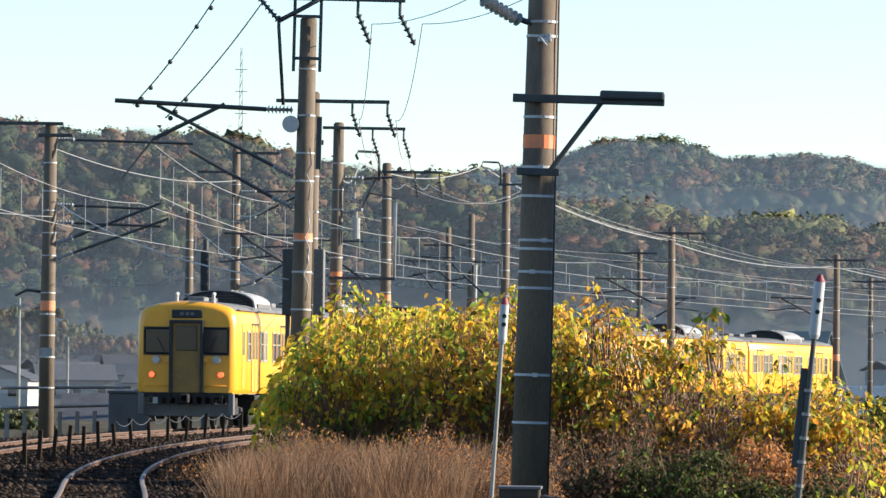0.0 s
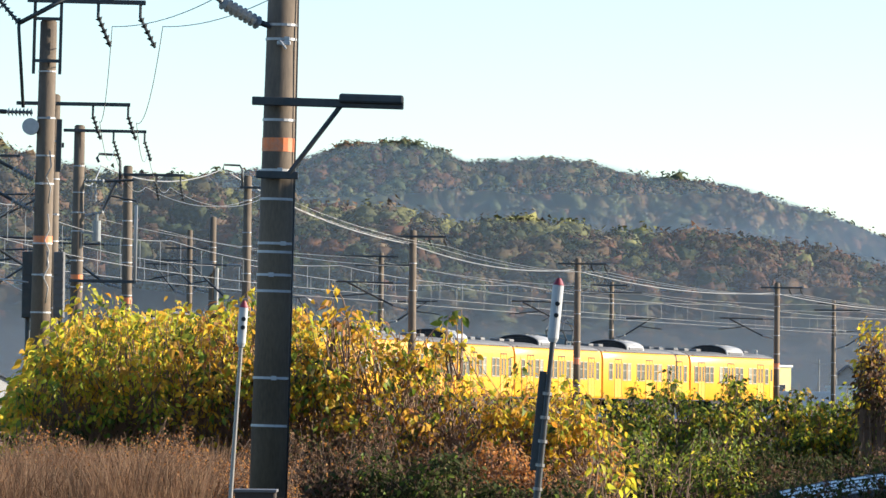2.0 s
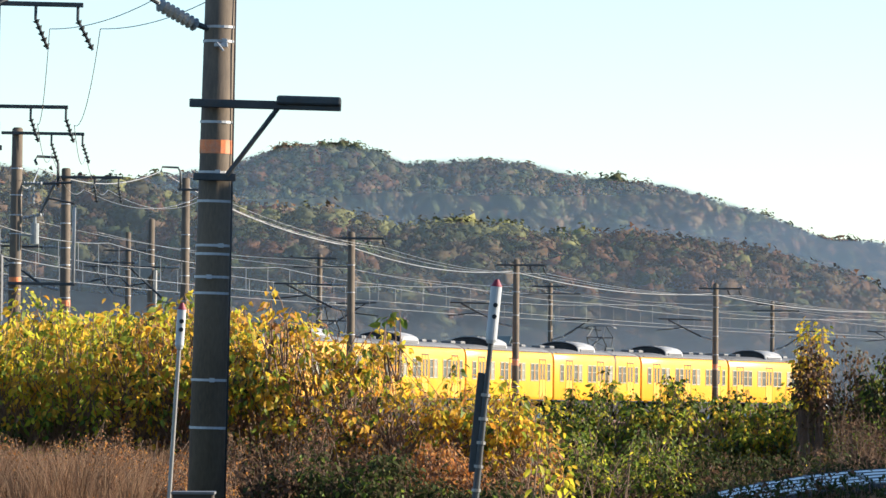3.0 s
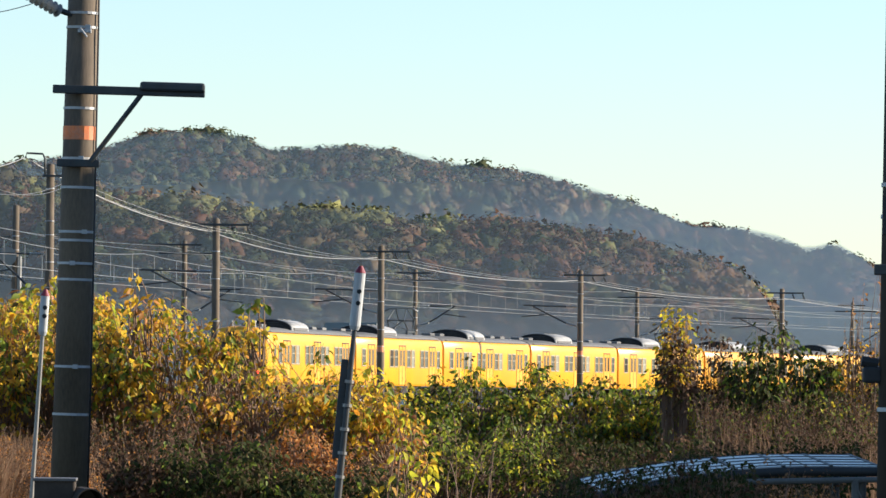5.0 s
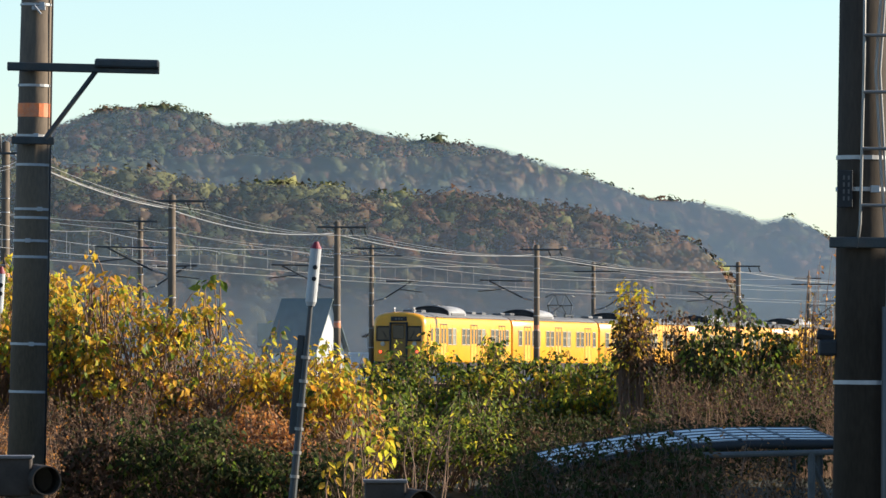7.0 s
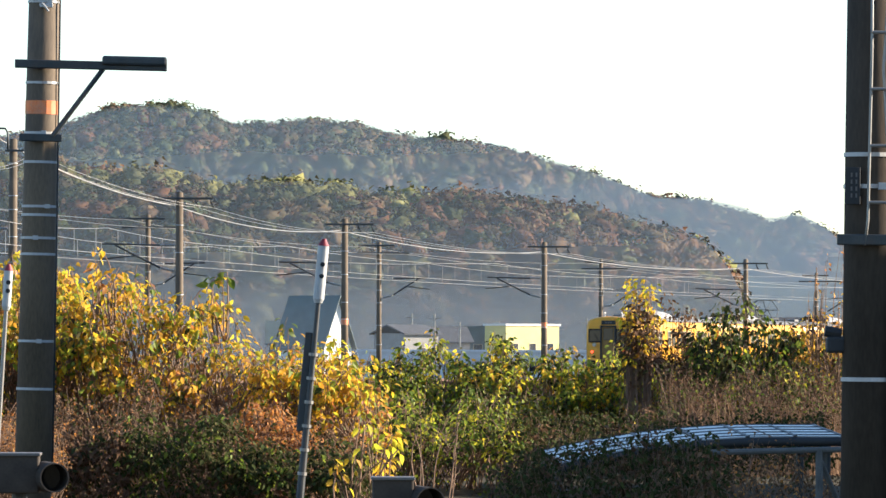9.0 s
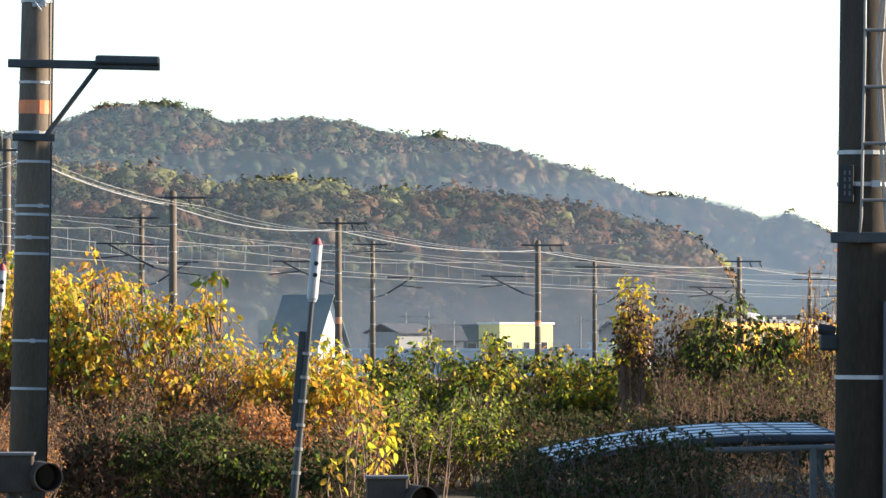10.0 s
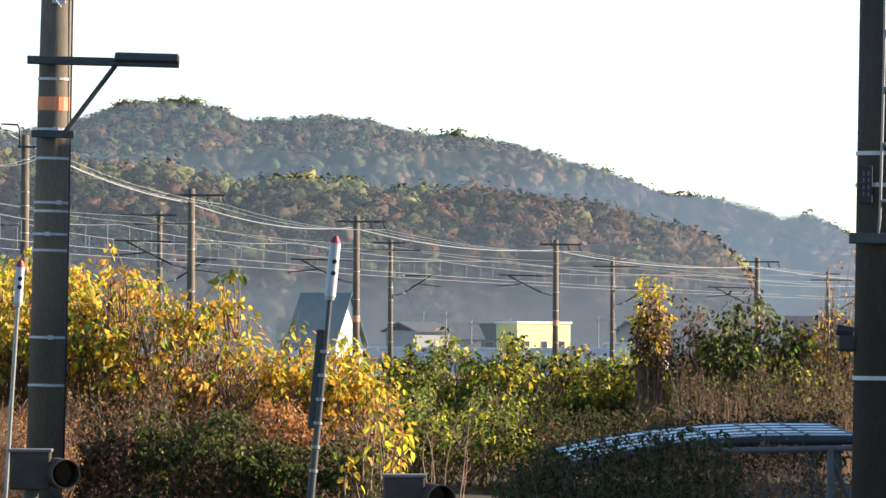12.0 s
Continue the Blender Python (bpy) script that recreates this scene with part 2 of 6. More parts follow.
def crown_templates(clumps, count, rough=0.5, freq=2.0, size=0.13, mass_detail=2):
    """Tree crowns: a lumpy inner mass almost hidden by many small ragged leaf clumps gathered into boughs."""
    v, f0 = icosphere(mass_detail)
    made, f = [], None
    for k in range(count):
        rng = np.random.default_rng(100 + k)
        swell = lambda p: 1 + rough * fbm(Vector(p) * freq, 10 + 7 * k) + 0.5 * rough * fbm(Vector(p) * freq * 3, 40 + 5 * k)
        mass = 0.86 * v * np.array([swell(p) for p in v])[:, None] + rng.normal(0, 0.05, v.shape)
        d = rng.normal(0, 1, (clumps, 3))
        d[:, 2] += 0.35
        d[:, 1] -= 0.35 * np.abs(d[:, 1])
        d /= np.linalg.norm(d, axis=1)[:, None]
        c = d * np.array([swell(p) for p in d])[:, None] * rng.uniform(0.88, 1.03, (clumps, 1))
        side = np.cross(d, rng.normal(0, 1, (clumps, 3)))
        side /= np.linalg.norm(side, axis=1)[:, None] + 1e-6
        wide = np.cross(side, d + rng.normal(0, 0.35, d.shape))
        s = size * rng.uniform(0.6, 1.5, (clumps, 1))
        tri = np.stack([c + s * side, c - s * (0.5 * side - 0.9 * wide), c - s * (0.5 * side + 0.9 * wide)], 1)
        made.append(np.concatenate([mass, tri.reshape(-1, 3)]))
        f = np.concatenate([f0, len(v) + np.arange(clumps * 3).reshape(-1, 3)])
    return made, f


def crowns(name, places, templates, mats, kinds, parent=None):
    """Many tree crowns in one mesh. places: rows of x, y, z, radius, height factor."""
    ts, f = templates
    rng = np.random.default_rng(len(places))
    V, Fs, M = [], [], []
    n = len(ts[0])
    for i, (x, y, z, r, h) in enumerate(places):
        t = ts[i % len(ts)]
        a = rng.uniform(0, 6.28)
        c, s = math.cos(a), math.sin(a)
        V.append(np.stack([(t[:, 0] * c - t[:, 1] * s) * r + x, (t[:, 0] * s + t[:, 1] * c) * r + y, t[:, 2] * r * h + z], -1))
        Fs.append(f + n * i)
        M.append(np.full(len(f), kinds[i]))
    ob = mesh_from(name, np.concatenate(V), np.concatenate(Fs), mats, parent, np.concatenate(M), smooth=True)
    ob.data.attributes.new("tone", "FLOAT", "POINT").data.foreach_set("value", np.repeat(rng.random(len(places)), n).astype(np.float32))
    return ob


LEAF_ARGS = dict(rough=0.95, vary=0.6, scale=0.12, fine=1.6, bump=0.6, spec=0.05, tone=True)
WOOD_GREEN = material("wooded_green", ((0.035, 0.048, 0.022), (0.07, 0.08, 0.036), (0.13, 0.125, 0.06), (0.05, 0.058, 0.028)), **LEAF_ARGS)
WOOD_BAMBOO = material("bamboo_yellow_green", ((0.15, 0.15, 0.055), (0.19, 0.175, 0.065), (0.12, 0.115, 0.045)), **LEAF_ARGS)
WOOD_RUST = material("autumn_rust", ((0.1, 0.053, 0.032), (0.145, 0.074, 0.042), (0.1, 0.064, 0.038), (0.18, 0.115, 0.065)), **LEAF_ARGS)
WOOD_BROWN = material("autumn_brown", ((0.1, 0.072, 0.04), (0.07, 0.06, 0.034), (0.16, 0.11, 0.062), (0.06, 0.054, 0.028)), **LEAF_ARGS)
WOODS = [WOOD_GREEN, WOOD_BAMBOO, WOOD_RUST, WOOD_BROWN]
F_LONG = 11000.0   # the lens, to turn bearings into metres


def hill(name, label, ridge, dist, depth, radius, count, choose, seed, templates, zbase=-4.0, lump=0.09, low=0.0):
    """A wooded hill. ridge: bearing and height of its skyline in 1/11000ths of the distance."""
    us, vs = [p[0] for p in ridge], [p[1] for p in ridge]
    rng = np.random.default_rng(seed)

    def height(u, w):
        top = np.interp(u, us, vs) / F_LONG * dist + EYE - radius * 1.85
        bumpy = 1 + lump * fbm((u / 160, w * 2.5, 0), seed) * min(1, 3 * (1 - w)) if w < 1 else 1
        shape = math.sin(min(max(w, 0), 1) * math.pi / 2) ** 0.9 if w <= 1 else max(0.4, 1 - (w - 1) * 0.8)
        return zbase + (top - zbase) * shape * bumpy

    gu, gw = np.linspace(us[0], us[-1], 90), np.linspace(0, 1.5, 24)
    V = [(u / F_LONG * (dist - depth * (1 - w)), dist - depth * (1 - w), height(u, w)) for u in gu for w in gw]
    i = np.arange(len(V)).reshape(90, 24)
    Fq = np.stack([i[:-1, :-1], i[1:, :-1], i[1:, 1:], i[:-1, 1:]], -1).reshape(-1, 4)
    base = mesh_from(name, V, Fq, WOOD_GREEN, smooth=True)
    tagged(base, label, "hill", kind="structure")
    places, kinds = [], []
    for k in range(count):
        u = rng.uniform(us[0], us[-1])
        w = rng.uniform(low, 1.08) if k % 4 else rng.uniform(0.93, 1.02)
        d = dist - depth * (1 - w)
        r = radius * (rng.uniform(0.6, 1.5) if w < 0.85 else rng.uniform(0.45, 0.95))
        places.append((u / F_LONG * d, d, height(u, w) + r * 0.25, r, rng.uniform(0.85, 1.15)))
        kinds.append(choose(u, w, rng))
    wood = crowns("woods", places, templates, WOODS, kinds, base)
    tagged(wood, "dense mixed autumn trees covering the slope", kind="stuff")
    return base


def mid_choice(u, w, rng):
    q = rng.random()
    if w > 0.72 and -330 < u < 320:
        return 1 if q < 0.62 else (3 if q < 0.8 else 0)
    if u > 250:
        return 2 if q < 0.5 else (3 if q < 0.75 else (0 if q < 0.9 else 1))
    return 0 if q < 0.4 else (3 if q < 0.8 else 2)


TREES_FINE = crown_templates(200, 10, 0.6, 1.8, 0.13)
TREES_FAR = crown_templates(64, 8, 0.45, 2.0, 0.17, 1)
RIDGE_FAR = [(-1500, 330), (-900, 340), (-560, 350), (-420, 372), (-315, 397), (-255, 413), (-195, 424), (-75, 418), (-15, 394), (65, 401), (145, 403), (205, 396), (285, 376), (365, 363), (445, 361), (535, 334), (625, 306), (735, 261), (815, 261), (885, 246), (935, 224), (985, 236), (1045, 201), (1075, 170), (1200, 120), (1500, 60)]
RIDGE_MID = [(-480, 250), (-400, 290), (-325, 303), (-225, 310), (-145, 316), (-45, 291), (65, 286), (185, 284), (265, 271), (325, 271), (415, 279), (485, 271), (585, 256), (665, 236), (745, 216), (815, 186), (845, 156), (875, 116), (900, 40)]
RIDGE_LEFT = [(-2000, 440), (-1600, 460), (-1297, 452), (-1147, 426), (-1057, 437), (-897, 421), (-797, 397), (-697, 378), (-597, 364), (-447, 352), (-350, 338), (-300, 325), (-257, 318), (-137, 290), (-47, 230), (40, 120), (80, 30)]
hill("hill_far", "far wooded hill, blue-grey in the morning haze", RIDGE_FAR, 3800, 900, 5.0, 9000, lambda u, w, r: (0 if r.random() < 0.6 else 3) if r.random() < 0.78 - 0.25 * (u > 450) else 2, 5, TREES_FAR, low=0.3)
hill("hill_middle", "nearer wooded hill with bamboo and rust-brown autumn trees", RIDGE_MID, 2000, 330, 3.7, 3800, mid_choice, 9, TREES_FINE)
hill("hill_left", "wooded hill with brown and olive autumn trees", RIDGE_LEFT, 2250, 420, 3.7, 3800,
     lambda u, w, r: (3 if r.random() < 0.5 else 2) if r.random() < 0.6 else (1 if (w > 0.6 and u > -700 and r.random() < 0.5) else 0), 13, TREES_FINE)


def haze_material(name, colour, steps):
    """Haze as the colour of a sheet: partly clear, the rest scatters the light. steps: share of it by height (0 to 1);
    it ends softly at the skyline.
    """
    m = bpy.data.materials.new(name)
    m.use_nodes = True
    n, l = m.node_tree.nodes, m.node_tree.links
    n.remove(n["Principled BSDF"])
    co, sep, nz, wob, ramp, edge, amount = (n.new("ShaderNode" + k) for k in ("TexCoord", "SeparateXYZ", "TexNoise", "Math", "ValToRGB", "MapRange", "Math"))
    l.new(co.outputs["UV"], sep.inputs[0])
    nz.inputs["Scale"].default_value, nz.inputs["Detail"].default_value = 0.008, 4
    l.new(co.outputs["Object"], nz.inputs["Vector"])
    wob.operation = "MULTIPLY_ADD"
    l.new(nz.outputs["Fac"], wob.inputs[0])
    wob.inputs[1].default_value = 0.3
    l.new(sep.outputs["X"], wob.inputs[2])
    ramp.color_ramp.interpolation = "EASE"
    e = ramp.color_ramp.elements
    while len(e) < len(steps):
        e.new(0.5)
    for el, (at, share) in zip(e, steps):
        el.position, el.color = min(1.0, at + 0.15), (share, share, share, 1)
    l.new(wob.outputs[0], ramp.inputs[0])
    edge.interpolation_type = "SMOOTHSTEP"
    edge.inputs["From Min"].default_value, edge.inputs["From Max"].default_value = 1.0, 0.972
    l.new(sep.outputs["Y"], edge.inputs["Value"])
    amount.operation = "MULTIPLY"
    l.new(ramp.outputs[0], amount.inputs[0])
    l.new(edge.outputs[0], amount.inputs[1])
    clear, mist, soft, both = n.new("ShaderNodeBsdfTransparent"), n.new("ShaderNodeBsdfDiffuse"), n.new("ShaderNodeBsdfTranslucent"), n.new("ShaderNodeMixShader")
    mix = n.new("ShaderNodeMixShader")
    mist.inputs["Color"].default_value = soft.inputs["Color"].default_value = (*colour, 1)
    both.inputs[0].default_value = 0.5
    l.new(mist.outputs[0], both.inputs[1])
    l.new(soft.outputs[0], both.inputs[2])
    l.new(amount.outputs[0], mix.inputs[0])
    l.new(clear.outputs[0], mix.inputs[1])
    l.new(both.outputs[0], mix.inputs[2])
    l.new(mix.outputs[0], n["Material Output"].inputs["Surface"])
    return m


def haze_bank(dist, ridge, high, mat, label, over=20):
    """An upright sheet that stands in for haze before a hill and thins with the height above the ground; ridge: its top
    edge, by bearings from the camera; high: where its scale ends.
    """
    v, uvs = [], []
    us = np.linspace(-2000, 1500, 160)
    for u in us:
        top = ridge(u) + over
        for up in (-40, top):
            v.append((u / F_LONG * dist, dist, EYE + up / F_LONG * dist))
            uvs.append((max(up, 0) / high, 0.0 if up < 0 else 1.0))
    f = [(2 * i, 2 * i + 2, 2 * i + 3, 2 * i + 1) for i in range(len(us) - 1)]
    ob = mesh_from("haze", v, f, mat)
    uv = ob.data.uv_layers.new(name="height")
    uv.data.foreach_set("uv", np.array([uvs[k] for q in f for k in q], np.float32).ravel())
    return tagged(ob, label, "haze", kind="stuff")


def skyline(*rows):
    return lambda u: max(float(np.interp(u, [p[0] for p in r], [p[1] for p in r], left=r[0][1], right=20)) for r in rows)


# Dim and dense low down: the valley's shade is partly in this sheet.
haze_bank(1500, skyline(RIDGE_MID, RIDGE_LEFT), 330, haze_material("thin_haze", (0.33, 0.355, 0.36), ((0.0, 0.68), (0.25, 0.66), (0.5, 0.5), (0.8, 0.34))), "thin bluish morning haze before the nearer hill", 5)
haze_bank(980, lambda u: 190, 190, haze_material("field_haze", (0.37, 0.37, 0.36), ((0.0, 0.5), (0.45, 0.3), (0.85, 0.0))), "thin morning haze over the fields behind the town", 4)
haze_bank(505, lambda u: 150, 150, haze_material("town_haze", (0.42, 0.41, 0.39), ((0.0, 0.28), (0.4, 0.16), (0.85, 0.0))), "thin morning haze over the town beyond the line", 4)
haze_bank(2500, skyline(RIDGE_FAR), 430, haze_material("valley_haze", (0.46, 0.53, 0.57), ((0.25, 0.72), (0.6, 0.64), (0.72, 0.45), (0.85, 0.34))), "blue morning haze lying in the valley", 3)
# ---- the line: two tracks on ballast ----
def ballast_bed():
    ys = np.concatenate([np.arange(20, 240, 1.0), np.arange(240, 480, 4.0)])
    offs = [(-3.6, -0.75), (-2.2, -0.2), (-1.0, -0.1), (1.0, -0.1), (1.9, -0.2), (2.8, -0.1), (4.8, -0.1), (6.0, -0.2), (7.4, -0.75)]
    rng = np.random.default_rng(4)
    v = [track(y, o, z + rng.normal(0, 0.02))[:] for y in ys for o, z in offs]
    k = len(offs)
    i = np.arange(len(v)).reshape(len(ys), k)
    f = np.stack([i[:-1, :-1], i[:-1, 1:], i[1:, 1:], i[1:, :-1]], -1).reshape(-1, 4)
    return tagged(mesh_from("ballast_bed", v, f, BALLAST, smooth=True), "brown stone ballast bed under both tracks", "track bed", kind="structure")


bed = ballast_bed()


def rail_line(off, side):
    """One rail: foot, web and head, rusty with a bright running surface."""
    ys = np.concatenate([np.arange(30, 240, 2.0), np.arange(240, 470, 5.0)])
    prof = [(-0.065, -0.153), (0.065, -0.153), (0.065, -0.14), (0.012, -0.12), (0.012, -0.04), (0.034, -0.03), (0.034, -0.004), (0.026, 0.0), (-0.026, 0.0), (-0.034, -0.004), (-0.034, -0.03), (-0.012, -0.04), (-0.012, -0.12), (-0.065, -0.14)]
    k = len(prof)
    v = [track(y, off + side * 0.567 + a, b)[:] for y in ys for a, b in prof]
    i = np.arange(len(v)).reshape(len(ys), k)
    j = np.roll(i, -1, 1)
    f = np.stack([i[:-1], j[:-1], j[1:], i[1:]], -1).reshape(-1, 4)
    mats = np.tile([1 if 6 <= q <= 8 else 0 for q in range(k)], len(ys) - 1)
    return tagged(mesh_from("rail", v, f, [RAIL, RAIL_TOP], mats=mats), "worn steel rail with rusty web and bright head", "rail", "rails of the line", kind="structure")


for off in (0.0, 3.8):
    for side in (-1, 1):
        rail_line(off, side)




def loose_stones(count, seed):
    """Single stones lying on the ballast where it comes closest."""
    v, f = icosphere(1)
    rng = np.random.default_rng(seed)
    V, Fs = [], []
    for i in range(count):
        y = 80 + 100 * rng.random() ** 1.4
        off = rng.uniform(-3.2, 7.0)
        edge = max(0.0, -2.2 - off, off - 6.0)
        c = track(y, off, -0.1 - 0.4 * edge)
        r = rng.uniform(0.025, 0.055)
        V.append(v * (1 + 0.25 * rng.normal(0, 1, (len(v), 1)).clip(-1, 1)) * (r * rng.uniform(0.8, 1.4), r, r * rng.uniform(0.6, 1.1)) + np.array(c))
        Fs.append(f + len(v) * i)
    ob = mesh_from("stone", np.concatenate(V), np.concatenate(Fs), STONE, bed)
    tagged(ob, "loose brown ballast stones", kind="stuff")


loose_stones(11000, 6)
sleeper_mesh = bpy.data.meshes.new("sleeper")
_bm = bmesh.new()
box(_bm, 0, 0, -0.255, 2.0, 0.22, 0.12)
_bm.to_mesh(sleeper_mesh)
_bm.free()
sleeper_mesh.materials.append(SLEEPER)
for off in (0.0, 3.8):
    for k in range(150):
        y = 84 + 0.66 * k
        c = track(y, off)
        sl = new("sleeper", sleeper_mesh)
        sl.parent = bed
        sl.matrix_basis = pose(c.x, c.y, c.z + 0.105, 0, 0, -math.degrees(math.atan(float(np.interp(y, _ys, _sl)))))

# ---- the train ----
CAR, PITCH, CARS, SPEED = 18.55, 19.0, 7, 21.68
HALF = 1.45


def section():
    """Half outline of a railcar body, from the sill to the roof's ridge: out, up."""
    return [(1.40, 1.02), (1.45, 1.12), (1.45, 2.95), (1.43, 3.18), (1.36, 3.36), (1.2, 3.48), (0.85, 3.58), (0.4, 3.64), (0, 3.655)]


def car_body(parent, cab):
    half = section()
    ring = half + [(-a, b) for a, b in half[-2::-1]]
    y0, y1 = 0.0, CAR
    cuts = [(y0, 0.84, 0.93), (y0 + 0.06, 0.91, 0.96), (y0 + 0.18, 0.965, 0.983), (y0 + 0.34, 0.99, 0.995), (y0 + 0.55, 1, 1)] if cab else [(y0, 0.97, 0.985), (y0 + 0.04, 1, 1)]
    cuts += [(y1 - 0.04, 1, 1), (y1, 0.97, 0.985)]
    bm = bmesh.new()
    rings = []
    for y, kx, kz in cuts:
        rings.append([bm.verts.new((a * kx, y, 1.02 + (b - 1.02) * kz)) for a, b in ring])
    k = len(ring)
    for p, q in zip(rings, rings[1:]):
        for i in range(k):
            f = bm.faces.new((p[i], p[(i + 1) % k], q[(i + 1) % k], q[i]))
            top = 0.5 * (ring[i][1] + ring[(i + 1) % k][1])
            f.material_index = 1 if top > 3.4 and not (cab and q[0].co.y < 0.45) else 0
            f.smooth = 1 <= i <= k - 3
    bm.faces.new(rings[0])
    bm.faces.new(rings[-1][::-1])
    bmesh.ops.recalc_face_normals(bm, faces=bm.faces)
    return part("body", bm, [YELLOW, ROOF_GREY], parent)


def side_window(parent, side, y, w, z, h, glass):
    bm = bmesh.new()
    x = side * 1.452
    for a, b, c, d in ((0, h / 2, w + 0.1, 0.05), (0, -h / 2, w + 0.1, 0.05), (w / 2, 0, 0.05, h), (-w / 2, 0, 0.05, h), (0, h * 0.08, w, 0.03)):
        box(bm, x, y + a, z + b, 0.05, c, d)
    win = part("window", bm, WINDOW_TRIM, parent)
    bm = bmesh.new()
    box(bm, x, y, z, 0.02, w, h)
    part("pane", bm, glass, win)


def side_door(parent, side, y):
    """A pair of sliding leaves in a recessed surround, each with a tall window."""
    bm = bmesh.new()
    x = side * 1.453
    for a, c in ((-0.68, 0.04), (0.68, 0.04), (0, 0.025)):
        box(bm, x, y + a, 2.03, 0.02, c, 1.92)
    box(bm, x, y, 3.01, 0.03, 1.42, 0.05)
    door = part("door", bm, RUBBER, parent, "closed double sliding door")
    for a in (-0.33, 0.33):
        bm = bmesh.new()
        box(bm, x, y + a, 2.02, 0.012, 0.6, 1.88)
        box(bm, x, y + a, 1.2, 0.02, 0.6, 0.03)
        part("door_leaf", bm, YELLOW, door)
        bm = bmesh.new()
        box(bm, x + side * 0.006, y + a, 2.4, 0.02, 0.36, 0.78, 0.006)
        part("door_pane", bm, GLASS, door)


def cooler(parent, y, length=3.6):
    """A barrel-topped roof cooler with flat ends much darker than its housing."""
    prof = [(1.1 * math.cos(a), 3.5 + 0.13 + 0.4 * math.sin(a)) for a in (math.pi * k / 14 for k in range(15))]
    ring = [(1.12, 3.5)] + prof + [(-1.12, 3.5)]
    bm = bmesh.new()
    rings = [[bm.verts.new((a, yy, b)) for a, b in ring] for yy in (y - length / 2, y + length / 2)]
    for i in range(len(ring) - 1):
        bm.faces.new((rings[0][i], rings[0][i + 1], rings[1][i + 1], rings[1][i])).smooth = True
    bm.faces.new(rings[0])
    bm.faces.new(rings[1])
    bmesh.ops.recalc_face_normals(bm, faces=bm.faces)
    unit = part("roof_cooler", bm, UNIT_GREY, parent, "barrel-topped pale grey roof cooling unit")
    for s in (-1, 1):
        bm = bmesh.new()
        yy = y + s * (length / 2 + 0.012)
        rings = [[bm.verts.new((a * 0.95, yy + d, 3.52 + (b - 3.5) * 0.93)) for a, b in ring] for d in (-0.01, 0.01)]
        bm.faces.new(rings[0])
        bm.faces.new(rings[1])
        for i in range(len(ring)):
            k = (i + 1) % len(ring)
            bm.faces.new((rings[0][i], rings[0][k], rings[1][k], rings[1][i]))
        bmesh.ops.recalc_face_normals(bm, faces=bm.faces)
        part("end_grille", bm, UNDER, unit, "flat end darker than the housing")
        for k in range(5):
            bm = bmesh.new()
            box(bm, 0, yy + s * 0.02, 3.57 + 0.075 * k, 1.9 - 0.22 * k, 0.02, 0.02)
            part("grille_bar", bm, DARK_STEEL, unit)
        bm = bmesh.new()
        box(bm, s * 1.14, y, 3.58, 0.03, length * 0.8, 0.12)
        part("side_louvre", bm, CREAM_GREY, unit)
    for a in (-1.0, 0.0, 1.0):
        bm = bmesh.new()
        box(bm, 0, y + a, 4.03, 0.7, 0.7, 0.03, 0.01)
        part("fan_cover", bm, ROOF_GREY, unit)


def bogie(parent, y):
    bm = bmesh.new()
    for s in (-1, 1):
        box(bm, s * 0.95, y, 0.52, 0.14, 2.7, 0.24, 0.04)
        box(bm, s * 0.95, y, 0.75, 0.2, 0.8, 0.3, 0.03)
        for a in (-1.05, 1.05):
            box(bm, s * 0.98, y + a, 0.45, 0.22, 0.34, 0.34, 0.04)
    box(bm, 0, y, 0.62, 1.8, 0.6, 0.22)
    b = part("bogie", bm, UNDER, parent)
    for a in (-1.05, 1.05):
        bm = bmesh.new()
        for s in (-1, 1):
            rod(bm, (s * 0.5, y + a, 0.43), (s * 0.63, y + a, 0.43), 0.43, sides=20)
        rod(bm, (-0.6, y + a, 0.43), (0.6, y + a, 0.43), 0.08)
        part("wheelset", bm, UNDER, b)


def pantograph(parent, y):
    bm = bmesh.new()
    for s in (-1, 1):
        box(bm, s * 0.5, y, 3.78, 0.08, 1.7, 0.08)
        for a in (-0.8, 0.8):
            rod(bm, (s * 0.5, y + a, 3.6), (s * 0.5, y + a, 3.78), 0.07)
            rod(bm, (s * 0.5, y + a * 0.6, 3.82), (s * 0.42, y + a * 1.5, 4.35), 0.03)
            rod(bm, (s * 0.42, y + a * 1.5, 4.35), (s * 0.3, y + a * 0.15, 4.95), 0.025)
        rod(bm, (s * 0.5, y - 0.5, 3.82), (-s * 0.42, y - 1.2, 4.35), 0.018)
    for a in (-1.2, 1.2):
        rod(bm, (-0.45, y + a, 4.35), (0.45, y + a, 4.35), 0.025)
    p = part("pantograph", bm, DARK_STEEL, parent, "raised diamond pantograph")
    bm = bmesh.new()
    for a in (-0.14, 0.14):
        tube(bm, [(-0.85, y + a, 4.82), (-0.62, y + a, 4.97), (0.62, y + a, 4.97), (0.85, y + a, 4.82)], 0.03)
    part("collector_head", bm, WIRE, p)


